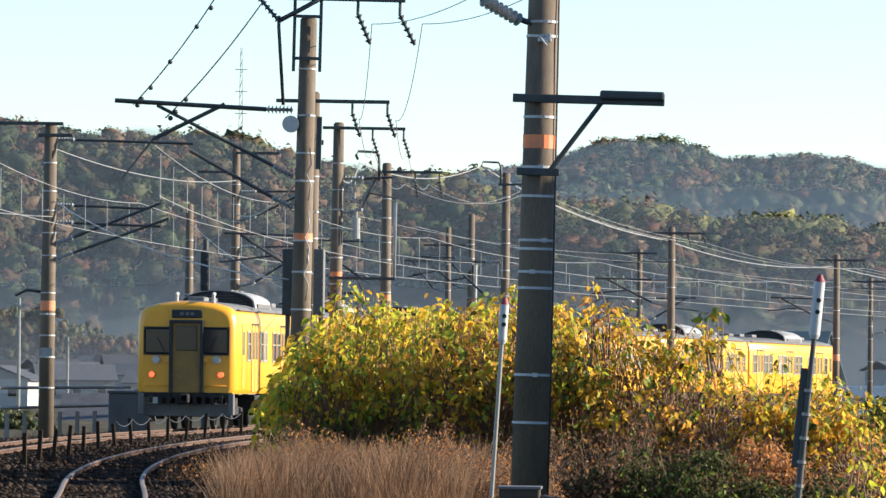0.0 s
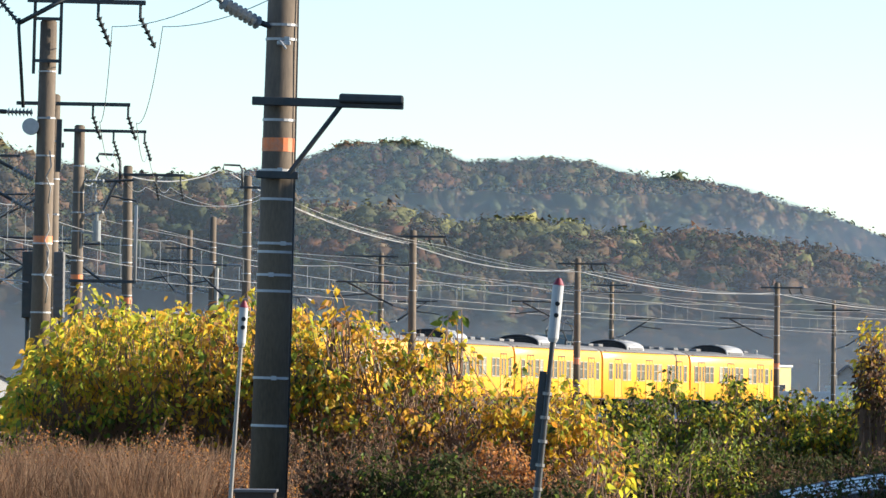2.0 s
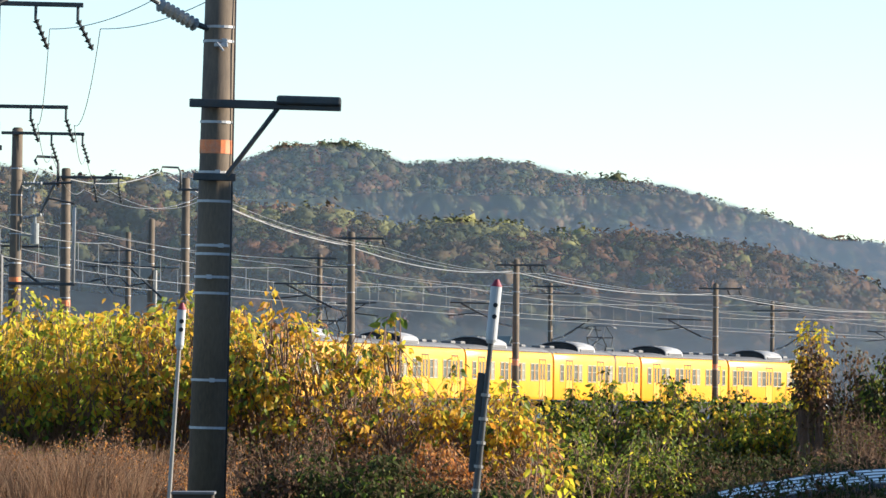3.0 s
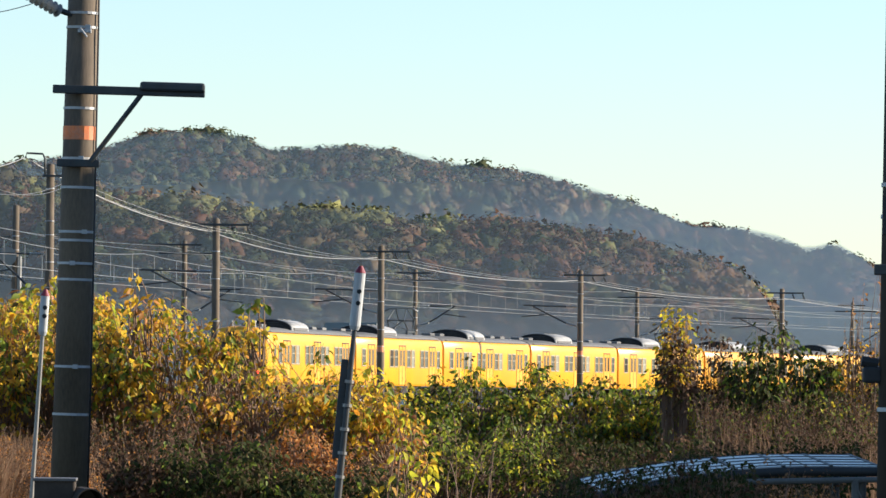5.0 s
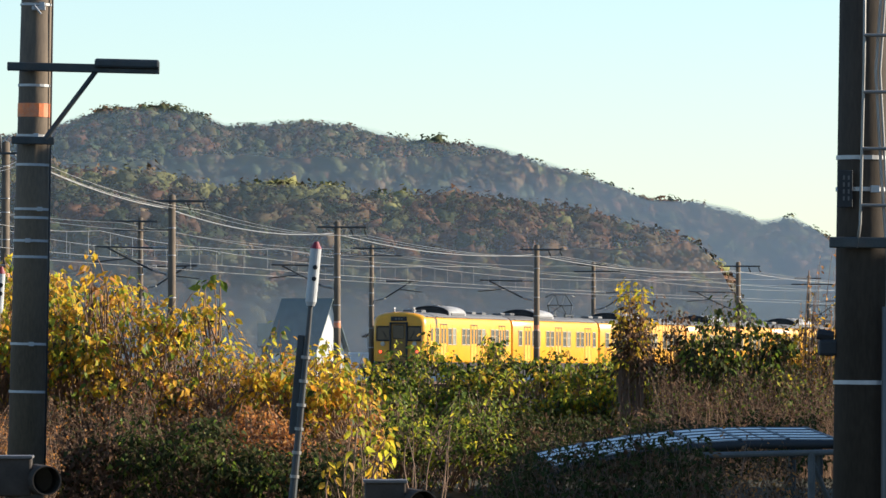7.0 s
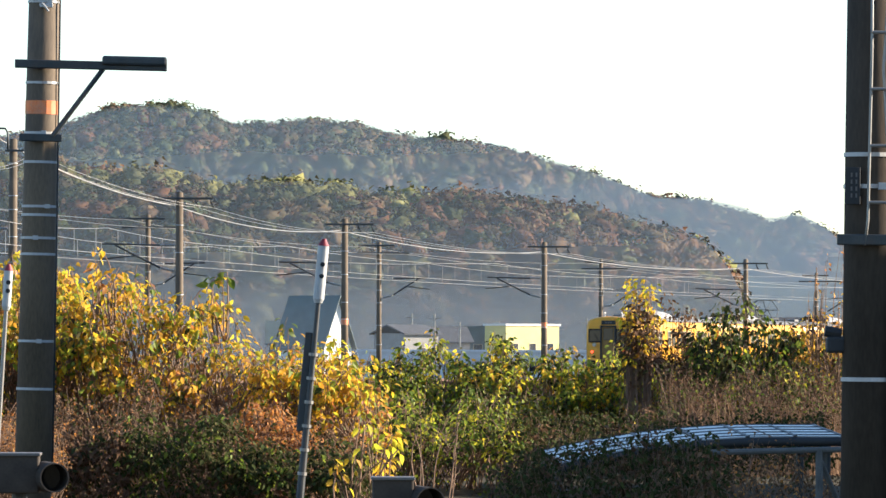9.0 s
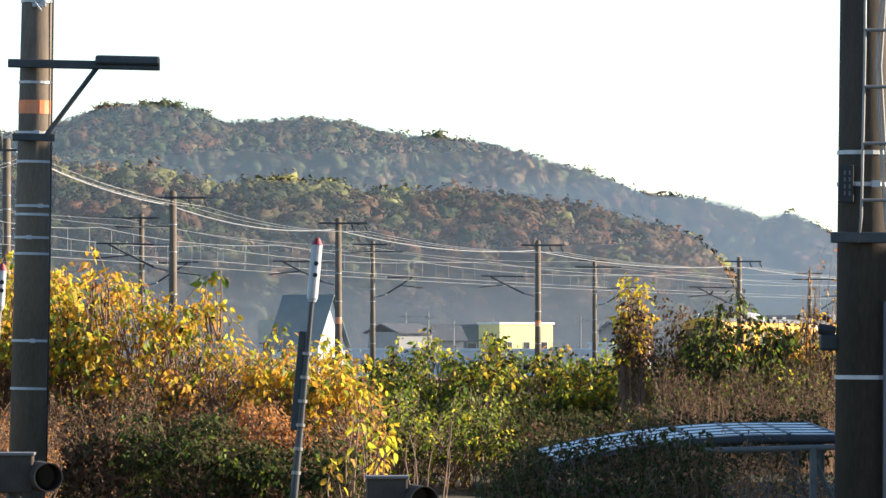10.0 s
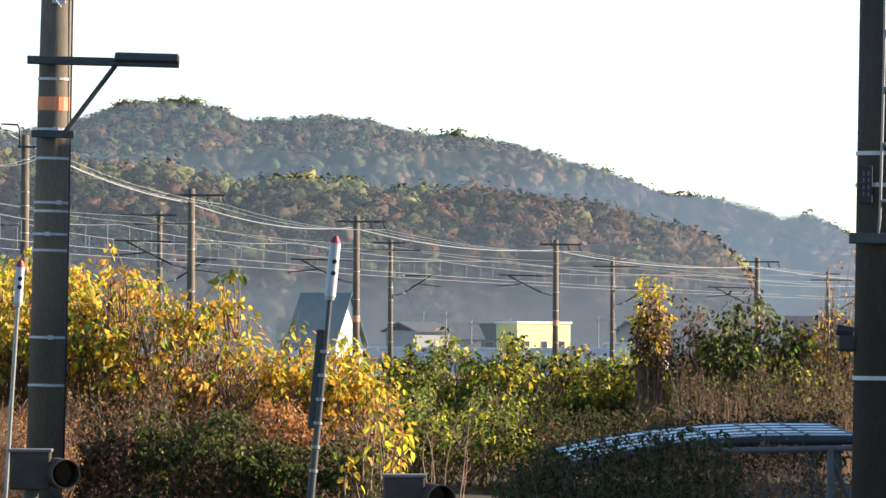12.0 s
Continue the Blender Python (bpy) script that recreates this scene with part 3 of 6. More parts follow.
def cab_front(parent):
    """The rear cab face: two windscreens, a recessed gangway door, sign box, lamps, skirt and coupler (it faces -y)."""
    f = -0.02
    for s in (-1, 1):
        bm = bmesh.new()
        box(bm, s * 0.82, f + 0.02, 2.5, 0.74, 0.06, 0.74, 0.05)
        scr = part("windscreen", bm, GLASS, parent)
        bm = bmesh.new()
        for a, b, c, d in ((0, 0.385, 0.8, 0.03), (0, -0.385, 0.8, 0.03), (0.39, 0, 0.03, 0.78), (-0.39, 0, 0.03, 0.78)):
            box(bm, s * 0.82 + a, f + 0.0, 2.5 + b, c, 0.06, d)
        part("screen_rubber", bm, RUBBER, scr)
        bm = bmesh.new()
        rod(bm, (s * 0.62, f - 0.05, 2.2), (s * 0.85, f - 0.05, 2.62), 0.012)
        part("wiper", bm, RUBBER, scr)
        bm = bmesh.new()
        rod(bm, (s * 0.86, f + 0.05, 1.97), (s * 0.86, f - 0.06, 1.97), 0.13, 0.12, 18)
        lamp = part("headlamp", bm, WINDOW_TRIM, parent)
        bm = bmesh.new()
        rod(bm, (s * 0.86, f - 0.05, 1.97), (s * 0.86, f - 0.075, 1.97), 0.1, 0.085, 18)
        part("lens", bm, LENS, lamp)
        bm = bmesh.new()
        rod(bm, (s * 0.98, f + 0.05, 1.55), (s * 0.98, f - 0.05, 1.55), 0.1, 0.09, 16)
        tl = part("tail_lamp", bm, YELLOW, parent)
        bm = bmesh.new()
        rod(bm, (s * 0.98, f - 0.045, 1.55), (s * 0.98, f - 0.08, 1.55), 0.075, 0.06, 16)
        part("lens", bm, TAIL_RED, tl, "lit red tail lens")
        bm = bmesh.new()
        box(bm, s * 0.55, f - 0.03, 1.95, 0.14, 0.06, 0.12, 0.02)
        part("step_bracket", bm, YELLOW, parent)
        bm = bmesh.new()
        tube(bm, [(s * 1.15, f - 0.06, 1.2), (s * 1.15, f - 0.09, 1.24), (s * 0.55, f - 0.09, 1.24), (s * 0.55, f - 0.06, 1.2)], 0.014)
        part("handrail", bm, YELLOW, parent)
        bm = bmesh.new()
        box(bm, s * 1.28, f + 0.1, 0.72, 0.16, 0.22, 0.62, 0.03)
        part("step_plate", bm, CREAM_GREY, parent)
    bm = bmesh.new()
    for a in (-0.44, 0.44):
        box(bm, a, f - 0.05, 2.06, 0.09, 0.16, 2.02, 0.02)
    box(bm, 0, f - 0.05, 3.05, 0.97, 0.16, 0.09, 0.02)
    part("gangway_surround", bm, RUBBER, parent)
    bm = bmesh.new()
    box(bm, 0, f - 0.01, 2.04, 0.8, 0.05, 1.98)
    gd = part("gangway_door", bm, DOOR_DULL, parent, "dull yellow gangway door")
    bm = bmesh.new()
    box(bm, 0, f - 0.045, 2.58, 0.6, 0.03, 0.7, 0.02)
    part("door_pane", bm, GLASS, gd)
    bm = bmesh.new()
    box(bm, 0, f + 0.08, 3.27, 0.86, 0.24, 0.24, 0.03)
    sb = part("sign_box", bm, RUBBER, parent)
    for a in (-0.14, 0.02, 0.16):
        bm = bmesh.new()
        box(bm, a, f - 0.042, 3.27, 0.1, 0.01, 0.09)
        part("sign_bar", bm, CREAM_GREY, sb)
    for s in (-0.35, 0.7):
        bm = bmesh.new()
        rod(bm, (s, 0.35, 3.58), (s, 0.35, 3.84), 0.06, 0.05, 10)
        rod(bm, (s, 0.2, 3.8), (s, 0.5, 3.84), 0.04, 0.06, 10)
        part("horn", bm, UNIT_GREY, parent)
    bm = bmesh.new()
    box(bm, 0, f + 0.2, 0.98, 2.6, 0.4, 0.14)
    for k in range(9):
        box(bm, -1.0 + 0.25 * k, f - 0.02, 0.86 - 0.05 * (k % 2), 0.09, 0.14, 0.22)
    part("end_gear", bm, UNDER, parent)
    bm = bmesh.new()
    box(bm, 0, f + 0.35, 0.55, 2.5, 0.05, 0.36, 0.02)
    part("snow_guard", bm, CREAM_GREY, parent, "dirty grey snow guard")
    bm = bmesh.new()
    box(bm, 0, f - 0.2, 0.88, 0.26, 0.5, 0.26, 0.05)
    rod(bm, (0, f - 0.45, 0.88), (0, f - 0.2, 0.88), 0.1, 0.12)
    part("coupler", bm, UNDER, parent)


def railcar(label, cab, panto):
    """One railcar; its rear end is the origin and it runs along +y."""
    car = thing("railcar", Matrix(), label, "railcar", "railcars of the train")
    car_body(car, cab)
    doors = (3.7, 10.2, 16.4) if cab else (3.0, 9.6, 16.2)
    for side in (-1, 1):
        for y in doors:
            side_door(car, side, y)
        spans = [(doors[0], doors[1]), (doors[1], doors[2])]
        n = 0
        for a, b in spans:
            mid = (a + b) / 2
            for d in (-1.95, -1.0, 1.0, 1.95):
                side_window(car, side, mid + d, 0.72, 2.38, 0.84, PALE_GLASS if n % 4 == 1 else GLASS)
                n += 1
        side_window(car, side, 1.45 if not cab else 2.35, 0.7, 2.38, 0.82, GLASS)
        side_window(car, side, 17.55, 0.66, 2.38, 0.84, GLASS)
        if cab:
            bm = bmesh.new()
            box(bm, side * 1.453, 1.25, 2.1, 0.02, 0.6, 1.8)
            cd = part("crew_door", bm, YELLOW, car)
            bm = bmesh.new()
            box(bm, side * 1.46, 1.25, 2.45, 0.02, 0.4, 0.66, 0.01)
            part("door_pane", bm, GLASS, cd)
        bm = bmesh.new()
        box(bm, side * 1.4, CAR / 2, 3.4, 0.06, CAR - 0.9, 0.04)
        part("gutter", bm, CREAM_GREY, car)
    cooler(car, 8.0)
    for y in (2.2, 4.2, 12.5, 15.0, 17.2):
        if not panto or y < 10:
            bm = bmesh.new()
            box(bm, 0, y, 3.7, 0.5, 0.9, 0.16, 0.05)
            part("roof_vent", bm, ROOF_GREY, car)
    if panto:
        pantograph(car, 15.4)
    for y in (2.7, 15.9):
        bogie(car, y)
    for k, (y, w, h) in enumerate(((5.6, 1.8, 0.55), (8.0, 2.2, 0.6), (10.6, 1.6, 0.5), (13.0, 2.0, 0.55))):
        for s in (-1, 1):
            bm = bmesh.new()
            box(bm, s * 0.95, y + 0.2 * s, 0.98 - h / 2, 0.7, w, h, 0.04)
            part("underfloor_box", bm, UNDER, car)
    bm = bmesh.new()
    box(bm, 0, CAR + 0.25, 2.1, 1.0, 0.5, 2.0)
    part("gangway_bellows", bm, RUBBER, car)
    if cab:
        cab_front(car)
    return car


tail_car = railcar("yellow commuter railcar at the train's rear with lit red tail lamps", True, False)
mid_car = railcar("yellow commuter railcar with a raised pantograph", False, True)
plain_car = railcar("yellow commuter railcar with three double doors a side", False, False)
train = [tail_car]
for k in range(1, CARS):
    if k == 1 or k == 4:
        train.append(mid_car if k == 1 else copy_thing(mid_car, Matrix()))
    elif k == CARS - 1:
        head = copy_thing(tail_car, Matrix())
        tagged(head, "yellow commuter railcar leading the train")
        train.append(head)
    else:
        train.append(plain_car if k == 2 else copy_thing(plain_car, Matrix()))


def car_pose(k, t):
    s = SPEED * t + PITCH * k
    a, b = along(s + 2.7), along(s + 15.9)
    d = (b - a).normalized()
    if k == CARS - 1:      # the leading car is turned about, its cab ahead
        o = a + d * (CAR - 2.7)
        d = -d
    else:
        o = a - d * 2.7
    x = d.cross(Vector((0, 0, 1))).normalized()
    return Matrix.Translation(o) @ Matrix((x, d, x.cross(d))).transposed().to_4x4()
# ---- concrete poles of the overhead line ----
def concrete_pole(x, y, top, radius, label, lean=0.0, base=-1.0, marks=(), bands=(), sides=20, name="catenary_pole", cat="pole", mat=None):
    """A tapered concrete pole with steel bands and painted orange rings; the thing's origin is at its foot."""
    p = thing(name, pose(x, y, base, 0, lean, 0), label, cat, "poles of the overhead line")
    h = top - base
    rad = lambda z: radius * (1.12 - 0.26 * (z - base) / h)
    bm = bmesh.new()
    rod(bm, (0, 0, 0), (0, 0, h), radius * 1.12, radius * 0.86, sides)
    rod(bm, (0, 0, h), (0, 0, h + 0.04), radius * 0.8, radius * 0.6, sides)
    for f in bm.faces:
        f.smooth = len(f.verts) == 4
    part("shaft", bm, mat or CONCRETE, p)
    rng = random.Random(int(x * 100) + int(y))
    if isinstance(bands, int):
        bands = [base + h * (0.25 + 0.72 * (i + rng.uniform(-0.3, 0.3)) / bands) for i in range(bands)]
    for i, z in enumerate(bands):
        bm = bmesh.new()
        rod(bm, (0, 0, z - base - 0.015), (0, 0, z - base + 0.015), rad(z) + 0.01, sides=sides)
        if i % 2:
            box(bm, rng.uniform(-0.05, 0.1), -rad(z) - 0.03, z - base, 0.06, 0.06, 0.05)
        part("band", bm, STEEL_BAND, p)
    for z, hh in marks:
        bm = bmesh.new()
        rod(bm, (0, 0, z - base - hh / 2), (0, 0, z - base + hh / 2), rad(z) + 0.005, sides=sides)
        part("painted_ring", bm, ORANGE, p)
    return p


def crossarm(p, z, x0, x1, y=-0.24, thick=0.09, hang=(), name="crossarm", drop=1.0):
    """A steel arm z above the pole's foot; hang: where an insulator string hangs, with its sideways reach."""
    bm = bmesh.new()
    box(bm, (x0 + x1) / 2, y, z, x1 - x0, thick, thick, 0.01)
    a = part(name, bm, DARK_STEEL, p)
    for x, dx in hang:
        bm = bmesh.new()
        rod(bm, (x, y, z), (x, y, z - 0.3 * drop), 0.03)
        insulator(bm, (x, y, z - 0.28 * drop), (x + dx, y, z - 0.85 * drop), 0.075, 5 if drop > 0.6 else 3)
        part("insulator_string", bm, [DARK_STEEL], a)
    return a


def bracket(p, z, reach, side, drop=0.5, lower=1.3):
    """A hinged bracket that holds the wires over a track: a top tube, a stay and a registration arm, each behind an insulator."""
    bm = bmesh.new()
    rod(bm, (side * 0.75, 0, z), (side * reach, 0, z + 0.05), 0.035)
    rod(bm, (side * 0.7, 0, z - lower), (side * (reach - 0.5), 0, z), 0.04)
    rod(bm, (side * reach * 0.55, 0, z - lower * 0.45), (side * (reach + 0.1), 0, z - lower * 0.62), 0.028)
    b = part("bracket_arm", bm, DARK_STEEL, p)
    for zz in (z, z - lower):
        bm = bmesh.new()
        insulator(bm, (side * 0.2, 0, zz - (0.12 if zz < z else 0)), (side * 0.78, 0, zz + (0.02 if zz < z else 0)), 0.075, 6)
        part("insulator", bm, PORCELAIN, b)


# near pole with the lamp bracket
near_pole = concrete_pole(-2.44, 73.0, 7.4, 0.2, "weathered concrete pole with steel bands and a long lamp bracket", 1.15, -1.0, ((4.36, 0.16),),
                          (5.77, 5.6, 4.65, 4.06, 3.72, 3.2, 3.1, 2.83, 2.64, 1.62, 1.06))
bm = bmesh.new()
box(bm, 0.57, -0.25, 5.86, 1.78, 0.09, 0.1, 0.012)
lampb = part("lamp_bracket", bm, DARK_STEEL, near_pole, "dark steel bracket arm")
bm = bmesh.new()
box(bm, 1.08, -0.25, 5.92, 0.76, 0.2, 0.11, 0.03)
part("lamp_channel", bm, DARK_STEEL, lampb)
bm = bmesh.new()
rod(bm, (0.72, -0.25, 5.83), (0.14, -0.25, 5.02), 0.03)
part("brace", bm, DARK_STEEL, lampb)
bm = bmesh.new()
box(bm, 0, -0.23, 5.0, 0.5, 0.06, 0.09, 0.01)
part("clamp", bm, DARK_STEEL, near_pole)
bm = bmesh.new()
insulator(bm, (-0.28, -0.1, 6.78), (-0.72, -0.5, 7.0), 0.085, 8)
part("strain_insulator", bm, PORCELAIN, near_pole)
bm = bmesh.new()
rod(bm, (-0.05, -0.1, 6.72), (-0.3, -0.1, 6.8), 0.035)
part("strain_eye", bm, DARK_STEEL, near_pole)
bm = bmesh.new()
rod(bm, (-0.7, -0.48, 7.0), (-1.6, -1.3, 7.5), 0.03)
part("strain_link", bm, DARK_STEEL, near_pole)
bm = bmesh.new()
tube(bm, [(0.17, -0.06, 8.2), (0.19, -0.1, 6.5), (0.2, -0.08, 5.2), (0.215, -0.1, 3.5), (0.225, -0.08, 1.2)], 0.012)
part("cable", bm, BLACK_WIRE, near_pole)
bm = bmesh.new()
box(bm, 0.03, -0.22, 6.55, 0.16, 0.06, 0.05, 0.01)
rod(bm, (-0.02, -0.25, 6.58), (0.06, -0.27, 6.48), 0.012)
part("hook_plate", bm, STEEL_BAND, near_pole)

# pole with the cage at its head, and the gantry beams it carries over the tracks
cage_pole = concrete_pole(-8.31, 118.0, 8.36, 0.185, "tall concrete pole with a steel cage at its head", 0.9, -1.0, ((4.2, 0.16),), 9)
bm = bmesh.new()
for x in (-0.25, 0.25):
    box(bm, x, -0.22, 9.3, 0.06, 0.06, 1.9)
for z in (8.6, 9.4, 10.2):
    box(bm, 0, -0.24, z, 0.56, 0.06, 0.06)
box(bm, 0.27, -0.2, 7.0, 0.1, 0.1, 1.0)
part("cage", bm, DARK_STEEL, cage_pole)
crossarm(cage_pole, 9.75, -0.4, 1.85, hang=((0.95, 0.25), (1.75, 0.3)))
bm = bmesh.new()
tube(bm, [(-0.55, -0.25, 9.4), (-0.55, -0.25, 9.2), (-0.42, -0.3, 7.7)], 0.035)
tube(bm, [(-0.55, -0.25, 9.3), (-0.1, -0.25, 9.55), (0.5, -0.25, 9.9)], 0.05)
insulator(bm, (-0.55, -0.25, 9.3), (-0.95, -0.25, 9.75), 0.07, 6)
part("jumper_loop", bm, DARK_STEEL, cage_pole)
bm = bmesh.new()
insulator(bm, (-0.25, -0.1, 7.62), (-0.75, -0.1, 7.62), 0.09, 7)
rod(bm, (-0.75, -0.1, 7.62), (-3.65, -0.1, 7.72), 0.045, mi=1)
part("beam_tube", bm, [PORCELAIN, DARK_STEEL], cage_pole)
for za, xa, zb in ((6.35, -2.85, 7.65), (5.75, -2.2, 6.8)):
    bm = bmesh.new()
    insulator(bm, (-0.22, 0, za), (-0.62, 0, za + 0.2), 0.085, 6)
    rod(bm, (-0.6, 0, za + 0.2), (xa, 0, zb), 0.034, mi=1)
    part("bracket_tube", bm, [PORCELAIN, DARK_STEEL], cage_pole)
bm = bmesh.new()
rod(bm, (-1.55, -0.1, 7.7), (-2.9, -0.1, 7.0), 0.04)
rod(bm, (-2.9, -0.1, 7.0), (-3.5, -0.1, 6.2), 0.02)
part("stay", bm, DARK_STEEL, cage_pole)
bm = bmesh.new()
rod(bm, (-0.28, -0.2, 7.35), (-0.28, -0.02, 7.35), 0.16, 0.16, 16)
part("pulley", bm, STEEL_BAND, cage_pole)
for z in (6.4, 5.2, 4.5):
    bm = bmesh.new()
    tube(bm, [(0.1, -0.2, z + 0.5), (0.14, -0.24, z + 0.2), (0.05, -0.24, z), (0.14, -0.22, z - 0.2), (0.1, -0.2, z - 0.5)], 0.014)
    part("cable_loop", bm, BRIGHT_WIRE, cage_pole)

hidden_pole = concrete_pole(-10.28, 150.0, 8.4, 0.17, "pale concrete pole with a crossarm and hanging insulators", 0.4, -1.0, (), 8)
crossarm(hidden_pole, 9.2, -0.9, 1.85, hang=((0.95, 0.2), (1.8, 0.2)))
crossarm(hidden_pole, 8.2, 0.15, 0.27, thick=0.12, name="hanger")

# equipment cabinet behind it
cab = thing("relay_cabinet", pose(-8.5, 121.5, 2.4), "louvred dark steel cabinet mounted high on posts", "cabinet")
for dx, m, w in ((-0.2, DARK_STEEL, 0.3), (0.36, CREAM_GREY, 0.2)):
    bm = bmesh.new()
    box(bm, dx, 0, 1.0, w, 0.5, 1.3, 0.02)
    case = part("case", bm, m, cab)
    for k in range(9):
        bm = bmesh.new()
        box(bm, dx, -0.26, 0.45 + 0.13 * k, w * 0.96, 0.04, 0.05)
        part("louvre", bm, m, case)
bm = bmesh.new()
for dx in (-0.25, 0.4):
    rod(bm, (dx, 0, -3.3), (dx, 0, 0.5), 0.05)
part("stand", bm, DARK_STEEL, cab)

# the next poles on the inner side
p2 = concrete_pole(-11.6, 180.0, 8.88, 0.18, "concrete pole with a crossarm, insulators and a transformer", 0.5, -1.0, ((4.5, 0.16),), 10)
crossarm(p2, 9.75, -0.45, 1.95, hang=((1.0, 0.2), (1.9, 0.2)))
bm = bmesh.new()
rod(bm, (0.55, -0.1, 6.55), (0.55, -0.1, 7.15), 0.13, 0.13, 14)
rod(bm, (0.55, -0.1, 7.15), (0.55, -0.1, 7.35), 0.05)
box(bm, 0.3, -0.1, 6.8, 0.5, 0.06, 0.06)
part("transformer", bm, PORCELAIN, p2, "small pale cylindrical transformer")
for dx in (0.38, 0.5):
    bm = bmesh.new()
    insulator(bm, (dx, -0.1, 7.7), (dx, -0.1, 8.2), 0.06, 5)
    part("insulator", bm, PORCELAIN, p2)
bracket(p2, 6.6, 3.3, -1)
bracket(p2, 8.3, 1.6, 1, lower=0.9)
crossarm(p2, 5.4, -0.2, 1.75)
bm = bmesh.new()
tube(bm, [(1.7, -0.24, 5.4), (1.7, -0.24, 7.6), (1.75, -0.24, 7.7)], 0.05)
part("riser_pipe", bm, STEEL_BAND, p2)
p3 = concrete_pole(-11.5, 205.0, 8.57, 0.175, "pale concrete pole with a hooked pipe at its head", 0.0, -1.0, ((4.15, 0.2),), 9)
bm = bmesh.new()
tube(bm, [(-0.25, -0.2, 9.0), (-0.25, -0.2, 9.75), (-0.35, -0.2, 9.95), (-0.95, -0.2, 9.98), (-1.02, -0.2, 9.85), (-0.95, -0.2, 9.7)], 0.05)
part("cable_hook", bm, DARK_STEEL, p3)
crossarm(p3, 9.3, -0.25, 1.85, hang=((0.95, 0.1), (1.75, 0.1)))
bracket(p3, 7.0, 3.0, -1)
p4 = concrete_pole(-8.68, 235.0, 9.26, 0.175, "concrete pole with a hooked pipe at its head", 0.2, -1.0, ((4.3, 0.2),), 9)
bm = bmesh.new()
tube(bm, [(-0.2, -0.2, 9.8), (-0.2, -0.2, 10.5), (-0.3, -0.2, 10.68), (-0.9, -0.2, 10.7), (-0.95, -0.2, 10.5)], 0.045)
part("cable_hook", bm, DARK_STEEL, p4)
crossarm(p4, 9.85, -0.3, 1.0)
bracket(p4, 6.9, 2.6, -1)
p5 = concrete_pole(-12.1, 285.0, 9.0, 0.17, "slim concrete pole with a tension wheel", 0.3, -1.5, (), 8)
bm = bmesh.new()
rod(bm, (-0.35, -0.3, 8.2), (-0.35, -0.2, 8.2), 0.42, 0.42, 20)
rod(bm, (0.2, -0.2, 6.4), (0.2, -0.2, 8.2), 0.1, 0.1, 10)
part("tension_wheel", bm, WIRE, p5)
bracket(p5, 8.5, 2.6, -1)
p6 = concrete_pole(-13.8, 300.0, 8.75, 0.15, "slim concrete pole carrying bracket arms", 0, -1.5, (), 6)
bracket(p6, 8.6, 2.2, -1)
bracket(p6, 6.3, 1.8, 1)
crossarm(p6, 9.4, -1.2, 0.9)

# poles beyond the tracks
p7 = concrete_pole(-17.75, 160.0, 7.95, 0.19, "weathered concrete pole with bracket arms over the track", 0.3, -1.0, ((3.3, 0.25),), 10)
crossarm(p7, 9.0, -2.0, 0.35)
crossarm(p7, 8.7, -0.3, 0.6)
for z, r in ((8.6, 3.7), (6.9, 2.6), (6.45, 2.9)):
    bm = bmesh.new()
    insulator(bm, (0.2, 0, z), (0.65, 0, z), 0.07, 6)
    rod(bm, (0.65, 0, z), (r, 0, z - 0.06), 0.035, mi=1)
    part("bracket_tube", bm, [PORCELAIN, DARK_STEEL], p7)
for z, r, e in ((5.9, 2.9, 7.0), (5.5, 3.1, 6.6)):
    bm = bmesh.new()
    insulator(bm, (0.2, 0, z), (0.65, 0, z + 0.18), 0.07, 6)
    rod(bm, (0.65, 0, z + 0.18), (r, 0, e), 0.035, mi=1)
    part("stay", bm, [PORCELAIN, DARK_STEEL], p7)
bm = bmesh.new()
tube(bm, [(-0.15, 0, 4.65), (-0.55, 0, 4.7), (-0.85, 0, 4.55)], 0.04)
part("lamp_arm", bm, DARK_STEEL, p7)
bm = bmesh.new()
box(bm, 0, -0.21, 3.1, 0.3, 0.02, 0.22)
part("number_plate", bm, PORCELAIN, p7, "white blank plate")
p8 = concrete_pole(-18.1, 225.0, 9.76, 0.17, "concrete pole with bracket arms over the track", 0, -1.0, (), 9)
for z, r in ((10.6, 1.6), (9.9, -1.4)):
    crossarm(p8, z, min(0, r), max(0, r))
bracket(p8, 7.2, 3.2, 1)
bracket(p8, 9.2, 3.0, 1, lower=0.9)
p9 = concrete_pole(-18.9, 215.0, 7.43, 0.15, "short slim concrete pole", 0, -1.0, (), 8)
mast = thing("signal_mast", pose(-17.05, 200, -1), "dark steel signal mast beside the track", "signal")
bm = bmesh.new()
rod(bm, (0, 0, 0), (0, 0, 6.9), 0.1, 0.09, 12)
part("mast", bm, DARK_STEEL, mast)
bm = bmesh.new()
box(bm, 0, -0.15, 5.9, 0.3, 0.2, 1.3, 0.06)
part("signal_head", bm, RUBBER, mast)
for z in (5.5, 5.9, 6.3):
    bm = bmesh.new()
    rod(bm, (0, -0.25, z), (0, -0.45, z + 0.02), 0.1, 0.11, 12)
    part("hood", bm, RUBBER, mast)

